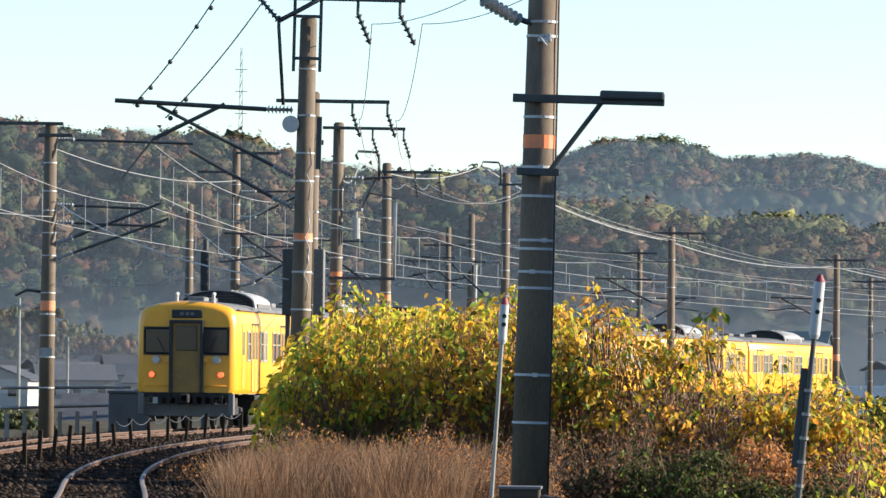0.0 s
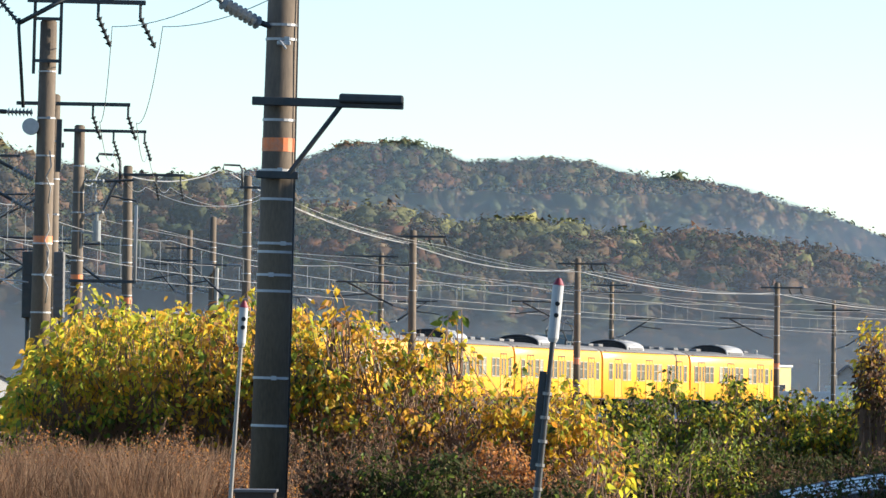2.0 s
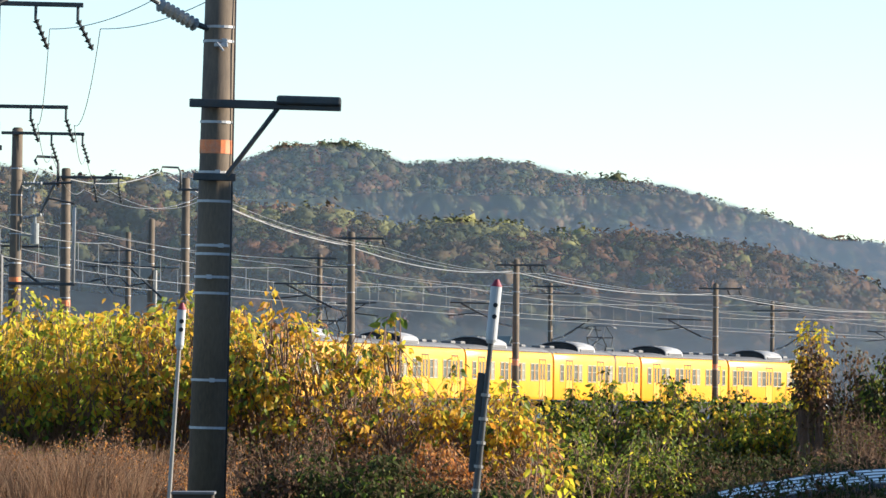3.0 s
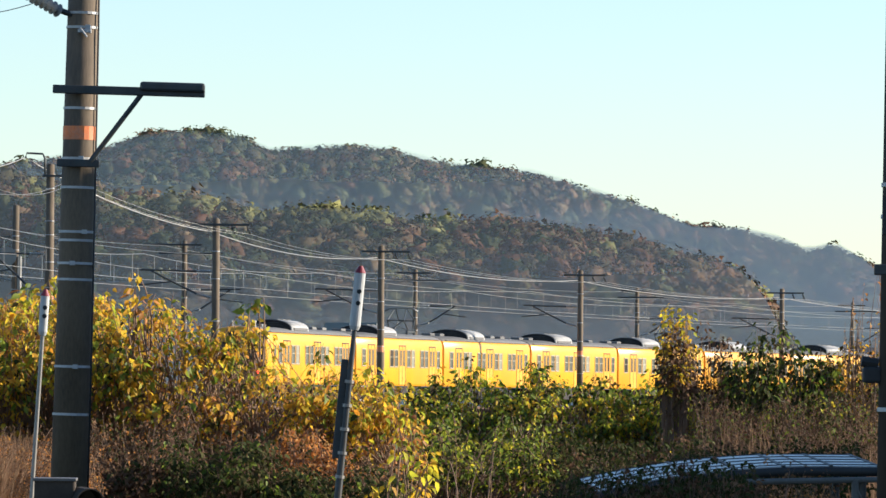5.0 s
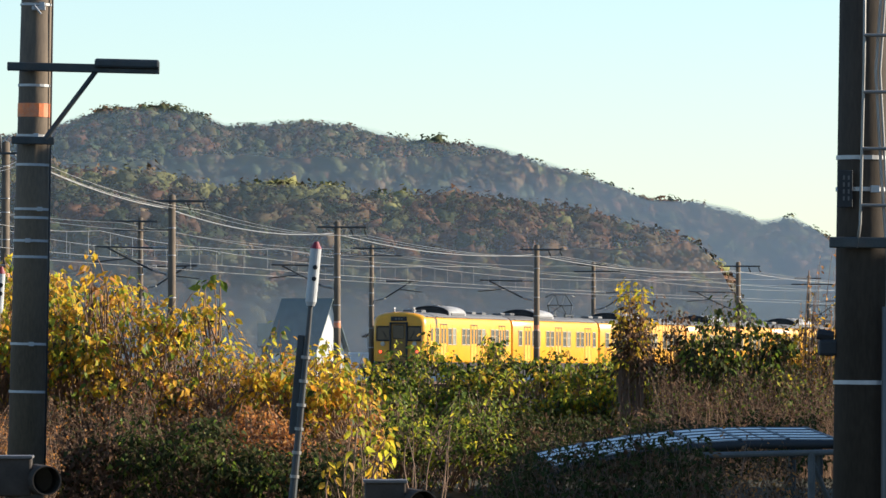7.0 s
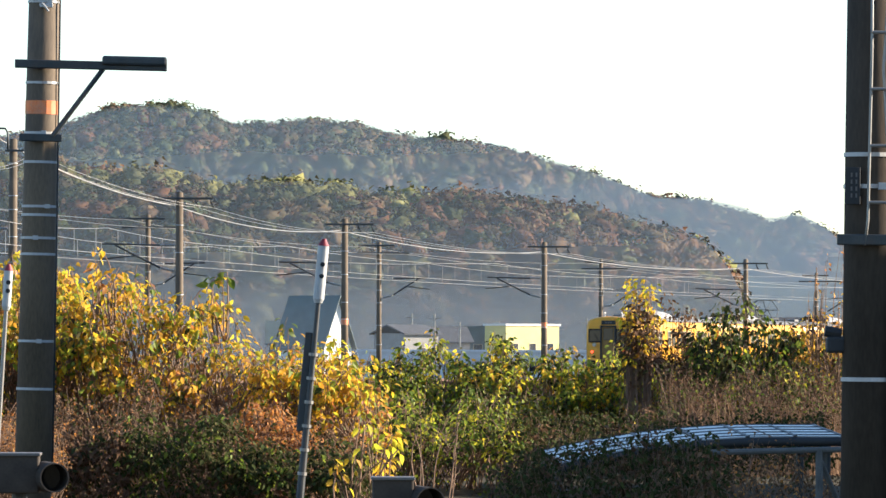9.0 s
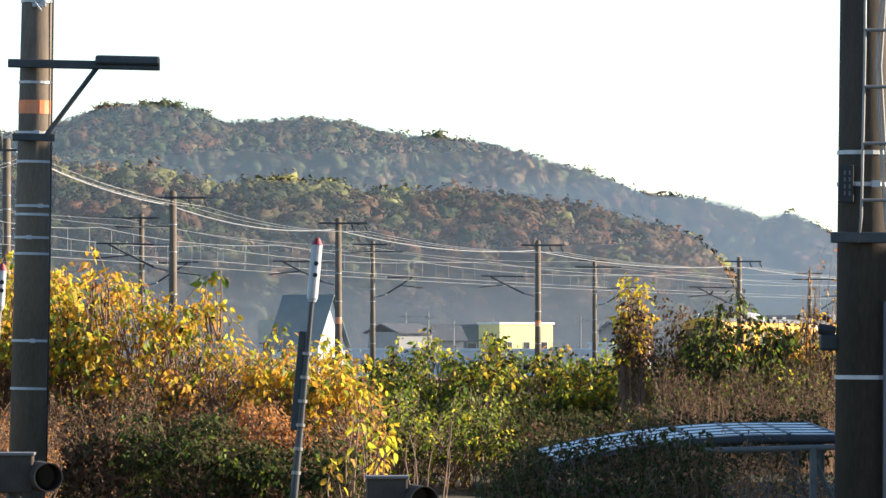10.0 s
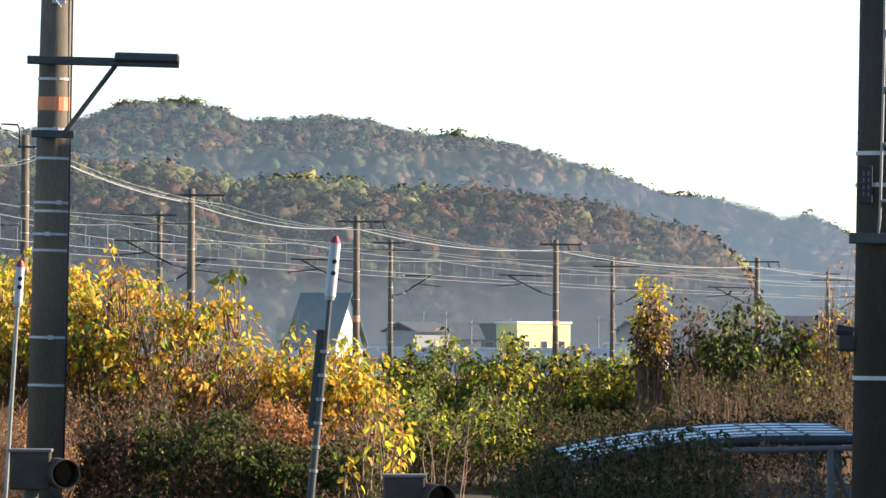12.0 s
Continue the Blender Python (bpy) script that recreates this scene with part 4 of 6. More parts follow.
# rows that carry the wires onward
INNER = [(-2.44, 242.0, 7.45), (4.65, 282.0, 7.23), (15.9, 327.0, 6.95), (30.1, 371.0, 6.68), (47.5, 415.0, 6.4)]
OUTER = [(-4.32, 285.0, 7.45), (7.26, 330.0, 6.96), (21.6, 374.0, 6.7), (38.5, 416.0, 6.4)]
inner_poles, outer_poles = [], []
for x, y, z in INNER:
    p = concrete_pole(x, y, z, 0.165, "slim concrete pole with a crossarm and a bracket over the track", 0, -2.0, ((2.6, 0.3),), 6, 14)
    crossarm(p, z + 2 - 0.22, -0.9, 1.3, hang=((0.62, 0.12), (1.22, 0.12)), drop=0.42)
    bracket(p, 6.2 + 2 - 0.9 - 0.004 * (y - 270), 3.0, -1, lower=0.9)
    inner_poles.append(p)
for x, y, z in OUTER:
    p = concrete_pole(x, y, z, 0.14, "slim concrete pole with double crossarms and a bracket", 0, -2.0, (), 6, 14)
    crossarm(p, z + 2 - 0.15, -1.9 if y < 300 else -1.0, 0.8)
    crossarm(p, z + 2 - 0.55, -1.2, 1.6)
    bracket(p, 6.2 + 2 - 0.9 - 0.004 * (y - 270), 2.6, 1, lower=0.9)
    outer_poles.append(p)


# ---- wires ----
def wire(name, spans, r, mat, label, cat="wire", group="wires of the overhead line"):
    bm = bmesh.new()
    pts = []
    for a, b, d in spans:
        pts += sag(a, b, d)[(1 if pts else 0):]
    tube(bm, pts, r, 5)
    ob = finish(name, bm, mat)
    return tagged(ob, label, cat, group)


SUPPORTS = [122, 162, 202, 242, 282, 327, 371, 415, 455]
for off, shift in ((0.0, 2), (3.8, 0)):
    ys = [y + shift for y in SUPPORTS]
    cat_w = thing("catenary", Matrix(), "contact wire hung on droppers under a sagging messenger wire", "overhead wire", "catenaries of the line")
    bm = bmesh.new()
    pts = [track(y, off + 0.2 * math.sin(y), 5.08) for y in np.arange(ys[0], ys[-1], 6.0)]
    tube(bm, pts, 0.009, 5)
    part("contact_wire", bm, BRIGHT_WIRE, cat_w)
    bm = bmesh.new()
    mpts = []
    for a, b in zip(ys, ys[1:]):
        mpts += sag(track(a, off, 6.08), track(b, off, 6.08), 0.28, 10)[(1 if mpts else 0):]
    tube(bm, mpts, 0.009, 5)
    part("messenger_wire", bm, BRIGHT_WIRE, cat_w)
    for a, b in zip(ys, ys[1:]):
        n = 8
        for i in range(n):
            q = (i + 0.5) / n
            y = a + (b - a) * q
            top = 6.08 - 4 * 0.28 * q * (1 - q)
            bm = bmesh.new()
            c = track(y, off)
            rod(bm, c + Vector((0, 0, 5.08)), c + Vector((0, 0, top)), 0.009, sides=5)
            part("dropper", bm, BRIGHT_WIRE, cat_w)


def top_at(row, dx, dz):
    return [Vector((x + dx, y - 0.24, z + dz)) for x, y, z in row]


feed = [Vector((-9.6, 235, 9.55))] + top_at(INNER, -0.2, -0.5)
hook = [Vector((-12.4, 205, 8.6)), feed[0]]
wire("feeder_cable", [(a, b, 0.4) for a, b in zip(feed, feed[1:])], 0.02, BRIGHT_WIRE, "thick pale feeder cable sagging from pole to pole")
wire("feeder_cable", [(Vector((-11.6, 180, 7.7)), Vector((-12.4, 205, 8.6)), 0.6), (hook[0], hook[1], 0.5)], 0.02, BRIGHT_WIRE, "thick pale feeder cable sagging from pole to pole")
for dx, dz in ((0.72, -0.58), (1.32, -0.58)):
    row = [Vector((-8.68 + dx * 0.7, 235, 8.9 + dz * 0.3))] + top_at(INNER, dx, dz)
    wire("power_wire", [(a, b, 0.3) for a, b in zip(row, row[1:])], 0.009, WIRE, "thin power wire strung along the poles")
for dx, dz in ((-0.9, -0.2), (1.4, -0.6)):
    row = [Vector((-13.8 + dx, 300 - 58, 8.0 + dz))] + top_at(OUTER, dx, dz)
    wire("power_wire", [(a, b, 0.3) for a, b in zip(row, row[1:])], 0.009, WIRE, "thin power wire strung along the poles")
# from the pole by the camera over the heads of the next ones
heads = [[Vector((-4.06, 100, 7.84)), Vector((-6.94, 117.7, 8.26)), Vector((-9.1, 149.7, 7.78)), Vector((-10.5, 179.7, 8.16)), Vector((-10.9, 204.7, 7.9)), Vector((-8.1, 234.7, 8.6))],
         [Vector((-3.15, 100, 7.84)), Vector((-5.98, 117.7, 8.27)), Vector((-8.21, 149.7, 7.75)), Vector((-9.52, 179.7, 8.12)), Vector((-10.1, 204.7, 7.9)), Vector((-7.8, 234.7, 8.6))]]
for h in heads:
    wire("power_wire", [(a, b, 0.15 if i == 0 else 0.55) for i, (a, b) in enumerate(zip(h, h[1:]))], 0.009, WIRE, "thin power wire strung along the poles")
# wires high over the tracks, two with marker balls
for a, b, balls in (((-11.5, 118, 6.7), (-9.83, 118, 8.95), 6), ((-10.88, 118, 6.45), (-8.93, 118, 8.85), 3)):
    w = thing("line_wire", Matrix(), "dark line wire with small round weights climbing overhead", "wire")
    bm = bmesh.new()
    tube(bm, sag(a, b, 0.12), 0.014, 5)
    part("strand", bm, BLACK_WIRE, w)
    for k in range(balls):
        p = Vector(a).lerp(Vector(b), (0.05, 0.1, 0.2, 0.42, 0.72, 0.88)[k]) - Vector((0, 0, 0.12))
        bm = bmesh.new()
        bmesh.ops.create_icosphere(bm, subdivisions=2, radius=0.05, matrix=Matrix.Translation(p))
        part("weight", bm, BLACK_WIRE, w)
for k, (a, b) in enumerate((((-17.6, 160, 6.0), (-8.5, 118, 3.4)), ((-17.6, 160, 5.6), (-21.5, 130, 6.4)),
                            ((-18.1, 225, 8.6), (-17.7, 160, 7.4)), ((-18.1, 225, 7.4), (-8.5, 121, 5.4)), ((-18.9, 215, 6.8), (-11.6, 180, 3.5)))):
    wire("span_wire", [(a, b, 0.35)], 0.016, BRIGHT_WIRE if k % 2 == 0 else WIRE, "slack span wire between two poles")

# ---- markers, boxes and the pole close to the camera ----
WHITE = material("white_marker_paint", (0.42, 0.42, 0.4), 0.5, vary=0.12, scale=8, dirt=(0.35, 0.33, 0.3), dirt_amount=0.5)
CASE_GREY = material("dull_grey_case", (0.06, 0.048, 0.038), 0.9, spec=0.15, vary=0.25, scale=9, dirt=(0.05, 0.04, 0.03))
RED_CAP = material("dark_red_cap", (0.2, 0.012, 0.02), 0.5, vary=0.2)


def marker(x, y, lean, foot, z0, z1, r, label, plank):
    m = thing("lamp_marker", pose(x, y, foot, 0, lean, 0), label, "marker post")
    a, b = z0 - foot, z1 - foot
    bm = bmesh.new()
    rod(bm, (0, 0, 0), (0, 0, a), r * (0.75 if plank else 0.5), r * 0.45, 12)
    part("post", bm, DARK_STEEL if plank else WIRE, m)
    bm = bmesh.new()
    rod(bm, (0, 0, a), (0, 0, a + 0.05), r * 0.7, r, 16)
    rod(bm, (0, 0, a + 0.05), (0, 0, b - 0.09), r, r, 16)
    cyl = part("cylinder", bm, WHITE, m, "white cylinder")
    bm = bmesh.new()
    rod(bm, (0, 0, b - 0.09), (0, 0, b), r * 1.05, r * 0.35, 16)
    part("cap", bm, RED_CAP, m, "dark red conical cap")
    # Black discs stand in for the dark holes in the cylinder.
    for z in (0.42, 0.6):
        bm = bmesh.new()
        rod(bm, (0.01, -r + 0.02, a + (b - a) * z), (0.01, -r - 0.012, a + (b - a) * z), 0.03, sides=12)
        part("reflector", bm, RUBBER, cyl)
    if plank:
        bm = bmesh.new()
        box(bm, -0.08, 0.05, a - 1.0, 0.09, 0.06, 1.25, 0.01)
        part("backing_plank", bm, DARK_STEEL, m)
        for k in range(6):
            bm = bmesh.new()
            rod(bm, (0, 0, 0.55 + 0.3 * k), (0, 0, 0.59 + 0.3 * k), r * 0.85, sides=12)
            part("clip", bm, WIRE, m)


marker(-3.16, 80, 3.3, -0.6, 2.02, 2.62, 0.058, "slim leaning post with a white cylinder and red cap", False)
marker(0.73, 78, 5.2, -0.6, 2.12, 2.93, 0.07, "dark leaning post with a white cylinder and red cap", True)


def detector(x, y, z, label):
    d = thing("crossing_detector", pose(x, y, z - 1.6), label, "detector", "detectors of the crossing")
    bm = bmesh.new()
    box(bm, 0, 0, 1.48, 0.26, 0.3, 0.25, 0.012)
    part("case", bm, CASE_GREY, d)
    # A paler grey puts the light on the lid's top into colour.
    bm = bmesh.new()
    box(bm, 0, 0, 1.605, 0.28, 0.33, 0.02, 0.005)
    part("lid", bm, CREAM_GREY, d)
    bm = bmesh.new()
    m = pose(0.2, -0.12, 1.46, 90, 0, 12)
    r = bmesh.ops.create_cone(bm, cap_ends=False, segments=20, radius1=0.1, radius2=0.095, depth=0.34, matrix=m)
    bmesh.ops.solidify(bm, geom=list(bm.faces), thickness=0.008)
    part("hood_tube", bm, CASE_GREY, d)
    bm = bmesh.new()
    rod(bm, (0.2, 0.03, 1.46), (0.2, 0.05, 1.46), 0.09, sides=16)
    part("lens", bm, GLASS, d)
    bm = bmesh.new()
    rod(bm, (0, 0.05, 0), (0, 0.05, 1.36), 0.05, sides=12)
    part("post", bm, DARK_STEEL, d)


detector(-1.40, 40, 0.88, "grey crossing detector box with a round hooded lens")
detector(1.0, 40, 0.73, "grey crossing detector box with a round hooded lens")

tall = concrete_pole(4.56, 45, 7.0, 0.185, "concrete pole coloured dark for shade, with a ladder, cables and a plate", 0.35, -0.8, (), (2.98, 2.75, 1.35), 24, mat=SHADED_CONCRETE)
bm = bmesh.new()
tube(bm, [(-0.06, -0.26, 3.12), (-0.04, -0.26, 3.3), (-0.02, -0.26, 4.5), (-0.02, -0.26, 6.6)], 0.011)
tube(bm, [(0.36, -0.26, 3.3), (0.36, -0.26, 6.6)], 0.011)
lad = part("ladder", bm, WIRE, tall)
for k in range(8):
    bm = bmesh.new()
    rod(bm, (-0.03, -0.26, 3.43 + 0.41 * k), (0.36, -0.26, 3.43 + 0.41 * k), 0.013)
    part("rung", bm, WIRE, lad)
bm = bmesh.new()
box(bm, 0.05, -0.24, 3.16, 0.62, 0.06, 0.08, 0.01)
part("footing_bracket", bm, DARK_STEEL, tall)
bm = bmesh.new()
box(bm, -0.145, -0.19, 3.55, 0.11, 0.03, 0.27, 0.005)
pl = part("plate", bm, RUBBER, tall, "small dark plate with pale writing")
for k in range(4):
    for j in range(2):
        bm = bmesh.new()
        box(bm, -0.155 + 0.035 * j, -0.207, 3.63 - 0.05 * k, 0.012, 0.004, 0.03)
        part("writing_bar", bm, CREAM_GREY, pl)
for dx, r in ((0.1, 0.012), (0.13, 0.01)):
    bm = bmesh.new()
    tube(bm, [(dx, -0.2, 7.2), (dx + 0.02, -0.2, 5.2), (dx - 0.03, -0.21, 4.4), (dx + 0.02, -0.2, 3.6), (dx + 0.07, -0.2, 3.0), (dx + 0.06, -0.2, 2.2)], r)
    part("cable", bm, BRIGHT_WIRE, tall)
bm = bmesh.new()
tube(bm, [(0.16, -0.19, 2.7), (0.16, -0.2, 1.2), (0.17, -0.2, 0.4)], 0.03)
part("conduit", bm, CREAM_GREY, tall)
bm = bmesh.new()
rod(bm, (-0.2, 0, 2.48), (-0.32, 0, 2.5), 0.04)
box(bm, -0.24, 0, 2.4, 0.14, 0.12, 0.12, 0.02)
part("clamp_fitting", bm, RUBBER, tall)
# ---- plants beside the line ----
LA = dict(rough=0.55, vary=0.25, scale=9, fine=70, bump=0.1, spec=0.25)
LEAF_YELLOW = material("yellow_leaf", ((0.8, 0.44, 0.02), (0.66, 0.45, 0.03), (0.86, 0.5, 0.03), (0.52, 0.28, 0.04), (0.62, 0.5, 0.04), (0.78, 0.32, 0.03)), translucent=0.6, **LA)
LEAF_GREEN = material("green_leaf", ((0.07, 0.12, 0.015), (0.15, 0.2, 0.02), (0.28, 0.32, 0.04), (0.1, 0.14, 0.02)), translucent=0.5, **LA)
LEAF_RUST = material("rust_leaf", ((0.5, 0.18, 0.04), (0.6, 0.27, 0.06), (0.36, 0.14, 0.05), (0.48, 0.28, 0.1)), translucent=0.55, **LA)
LA_DARK = dict(LA, spec=0.08, rough=0.8)
# Dark greens; they also put the shade low in the shrubs into colour.
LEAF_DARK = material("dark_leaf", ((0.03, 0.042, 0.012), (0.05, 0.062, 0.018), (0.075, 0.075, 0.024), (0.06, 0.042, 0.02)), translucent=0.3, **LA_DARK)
STRAW = material("dry_grass", ((0.38, 0.2, 0.09), (0.21, 0.1, 0.046), (0.5, 0.3, 0.15), (0.09, 0.045, 0.022)), rough=0.8, vary=0.2, scale=4, bump=0, translucent=0.3)
LEAF_LIME = material("lime_leaf", ((0.5, 0.46, 0.03), (0.68, 0.57, 0.04), (0.34, 0.38, 0.03), (0.76, 0.58, 0.04)), translucent=0.6, **LA)
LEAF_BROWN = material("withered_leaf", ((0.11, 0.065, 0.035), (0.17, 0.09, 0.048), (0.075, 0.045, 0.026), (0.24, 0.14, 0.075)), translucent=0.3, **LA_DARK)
LEAVES = [LEAF_YELLOW, LEAF_GREEN, LEAF_RUST, LEAF_DARK, LEAF_LIME, LEAF_BROWN]

# a pointed leaf, folded along its midrib: across, along, up
LEAF_V = np.array([(0, 0, 0), (-0.36, 0.28, 0.08), (0.36, 0.28, 0.08), (0, 0.34, 0), (-0.3, 0.62, 0.04), (0.3, 0.62, 0.04), (0, 0.68, -0.05), (0, 1.0, -0.16)])
LEAF_F = np.array([(0, 3, 1), (0, 2, 3), (1, 3, 4), (3, 6, 4), (2, 5, 3), (3, 5, 6), (4, 6, 7), (6, 5, 7)])


def leaf_mesh(name, pos, out, size, kinds, parent, rng, mats=LEAVES, width=0.74):
    """pos: where each leaf starts, out: which way it points."""
    n = len(pos)
    out = out / np.linalg.norm(out, axis=1)[:, None]
    side = np.cross(out, np.array([0, -0.15, 1.0]) + rng.normal(0, 0.8, (n, 3)))
    side /= np.linalg.norm(side, axis=1)[:, None] + 1e-9
    up = np.cross(side, out)
    L = LEAF_V[None] * size[:, None, None]
    v = pos[:, None] + side[:, None] * L[..., 0:1] * width + out[:, None] * L[..., 1:2] + up[:, None] * L[..., 2:3]
    f = (LEAF_F[None] + 8 * np.arange(n)[:, None, None]).reshape(-1, 3)
    ob = mesh_from(name, v.reshape(-1, 3), f, mats, parent, np.repeat(kinds, 8), smooth=False)
    return tagged(ob, kind="stuff")


def strand_mesh(name, paths, radii, mat, parent, sides=4):
    """Many thin tapering stems in one mesh."""
    V, Fq, at = [], [], 0
    for pts, r in zip(paths, radii):
        pts = np.asarray(pts, float)
        m = len(pts)
        d = np.gradient(pts, axis=0)
        d /= np.linalg.norm(d, axis=1)[:, None] + 1e-9
        u = np.cross(d, (0.3, 1, 0.2))
        u /= np.linalg.norm(u, axis=1)[:, None] + 1e-9
        w = np.cross(d, u)
        rr = r * np.linspace(1, 0.35, m)[:, None]
        for k in range(sides):
            a = 2 * math.pi * k / sides
            V.append(pts + rr * (math.cos(a) * u + math.sin(a) * w))
        i = at + np.arange(m - 1)
        for k in range(sides):
            k2 = (k + 1) % sides
            Fq.append(np.stack([i + k * m, i + k2 * m, i + 1 + k2 * m, i + 1 + k * m], -1))
        at += m * sides
    return tagged(mesh_from(name, np.concatenate(V), np.concatenate(Fq), mat, parent, smooth=True), kind="stuff")


def bush(label, top, y0, depth, foot, twigs, leaf, per, pick, seed, name="bush", low=0.0, spread=0.5, ragged=0.2, clusters=0.17,
         full=4, hollow=-9.0, grain=1.4, shell=2.1, droop=0.55, stem=1.0):
    """A many-stemmed shrub. top: outline (x, z); twigs end in rosettes of leaves, thickest towards the outside and the light.
    Every full-th twig runs down to the root; hollow: where a noise of this grain falls below it, the front has a gap.
    pick(q, x, rng) chooses the leaf's kind by its height in the shrub, 0 to 1."""
    rng = np.random.default_rng(seed)
    xs, zs = [p[0] for p in top], [p[1] for p in top]
    mid = (xs[0] + xs[-1]) / 2
    b = thing(name, pose(mid, y0 + depth / 2, foot), label, name)
    o = np.array((mid, y0 + depth / 2, foot))
    paths, rad, P, O, S, K = [], [], [], [], [], []
    for number in range(twigs):
        x = rng.uniform(xs[0], xs[-1])
        yy = rng.beta(0.8, 1.1)
        zt = np.interp(x, xs, zs) + ragged * fbm((x * 1.6, yy * 2, seed), 3) * 2
        round_off = 1 - 0.35 * (2 * abs(yy - 0.5)) ** 2.5
        q = low + (1 - low) * (1 - rng.beta(0.8, shell))
        z = foot + (zt - foot) * q * (round_off if q > 0.75 else 1)
        gap = fbm((x * grain, z * grain, yy * 1.5), seed)
        if yy < 0.8 and gap < hollow:
            continue
        tip = np.array((x, y0 + depth * yy, z))
        root = np.array((min(max(x + rng.normal(0, spread), xs[0] + 0.25 * min(1, xs[-1] - xs[0])), xs[-1] - 0.25 * min(1, xs[-1] - xs[0])), y0 + depth * rng.uniform(0.3, 0.7), foot))
        bend = (root + tip) / 2 + np.array((rng.normal(0, 0.15), rng.normal(0, 0.15), (z - foot) * 0.15))
        whole = number % full == 0
        t = np.linspace(0 if whole else rng.uniform(0.35, 0.7), 1, 6)[:, None]
        paths.append((1 - t) ** 2 * root + 2 * t * (1 - t) * bend + t * t * tip - o)
        rad.append(stem * (rng.uniform(0.01, 0.022) if whole else rng.uniform(0.004, 0.009)))
        n = max(2, int(rng.normal(per, per * 0.3)))
        a = rng.uniform(0, 6.28, n)
        e = rng.uniform(-0.9, 0.45, n)
        dirs = np.stack([np.cos(a) * np.cos(e), np.sin(a) * np.cos(e), np.sin(e)], -1)
        back = rng.uniform(0, 1, n)[:, None] ** 1.5
        P.append(tip + (bend - tip) * back * 0.3 + dirs * clusters * rng.uniform(0.1, 1, (n, 1)) - o)
        O.append(dirs + np.array((0, 0, -droop)))
        S.append(leaf * rng.uniform(0.55, 1.25, n))
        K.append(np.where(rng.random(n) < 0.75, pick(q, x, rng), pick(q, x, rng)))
    leaf_mesh("foliage", np.concatenate(P), np.concatenate(O), np.concatenate(S), np.concatenate(K), b, rng)
    strand_mesh("stem", paths, rad, BARK, b)
    return b


# Low leaves turn brown and dark; the dark ones stand in for shade.
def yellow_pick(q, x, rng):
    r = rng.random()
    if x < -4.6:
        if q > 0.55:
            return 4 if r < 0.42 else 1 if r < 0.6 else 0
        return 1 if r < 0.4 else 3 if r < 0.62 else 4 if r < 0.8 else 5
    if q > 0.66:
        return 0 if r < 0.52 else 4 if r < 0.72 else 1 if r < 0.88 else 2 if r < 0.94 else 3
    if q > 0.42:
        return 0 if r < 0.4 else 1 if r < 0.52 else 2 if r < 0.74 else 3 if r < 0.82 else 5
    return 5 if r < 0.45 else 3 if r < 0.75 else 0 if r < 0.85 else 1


TOPS = [(-7.05, 1.62), (-6.54, 2.57), (-5.85, 2.91), (-5.15, 2.97), (-4.38, 2.85), (-3.77, 2.87), (-2.56, 2.75), (-2.05, 2.79), (-1.7, 2.67), (-1.0, 2.42), (-0.32, 2.45), (0.28, 2.17), (1.06, 1.92), (1.75, 1.52), (2.27, 1.17)]


def cut(a, b, lower=0.0):
    xs, zs = [p[0] for p in TOPS], [p[1] for p in TOPS]
    pts = [(a, float(np.interp(a, xs, zs)))] + [p for p in TOPS if a < p[0] < b] + [(b, float(np.interp(b, xs, zs)))]
    return [(x, z - lower) for x, z in pts]


SHRUB = dict(hollow=-0.04, grain=1.9, shell=1.35, clusters=0.19, full=2, spread=1.0)
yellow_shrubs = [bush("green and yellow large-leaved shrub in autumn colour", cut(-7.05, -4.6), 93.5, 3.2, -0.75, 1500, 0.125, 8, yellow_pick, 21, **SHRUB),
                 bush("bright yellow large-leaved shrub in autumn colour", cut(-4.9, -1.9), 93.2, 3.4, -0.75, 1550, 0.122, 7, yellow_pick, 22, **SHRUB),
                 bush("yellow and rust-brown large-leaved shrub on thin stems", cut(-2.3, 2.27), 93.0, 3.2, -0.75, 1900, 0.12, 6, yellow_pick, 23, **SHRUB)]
# the same growth, hidden behind them and added to shade the track
bush("mostly hidden green and yellow thicket added to shade the track", [(-7.6, 1.6), (-7.0, 2.6), (-5.6, 2.9), (-4.0, 2.9), (-2.6, 2.7)], 98, 14, -0.75, 1500, 0.19, 7, yellow_pick, 20, "thicket")
bush("hidden green and yellow thicket farther on, added to shade the track", [(-8.7, 1.8), (-8.0, 2.7), (-5.6, 2.9), (-3.6, 2.7)], 112, 34, -0.75, 1100, 0.26, 7, yellow_pick, 19, "thicket")
# loose shoots that stand over the shrubs
bush("tall thin yellow shoots above the shrubs", [(-2.35, 2.78), (-1.75, 2.86)], 93.5, 0.8, 1.6, 14, 0.17, 4, lambda q, x, r: 0 if r.random() < 0.8 else 2, 24, low=0.85, spread=0.2, full=1)
bush("tall thin green shoot above the shrubs", [(-0.45, 2.55), (-0.15, 2.66)], 93.5, 0.5, 1.6, 6, 0.17, 5, lambda q, x, r: 1 if r.random() < 0.6 else 0, 25, low=0.85, spread=0.15, full=1)
bush("young shoots with large pale yellow-green leaves", [(1.15, 0.25), (1.55, 0.66), (2.05, 0.5)], 79.5, 0.8, -0.9, 20, 0.125, 4, lambda q, x, r: (0 if r.random() < 0.6 else 4), 26, low=0.5, spread=0.2, full=1, droop=0.9)
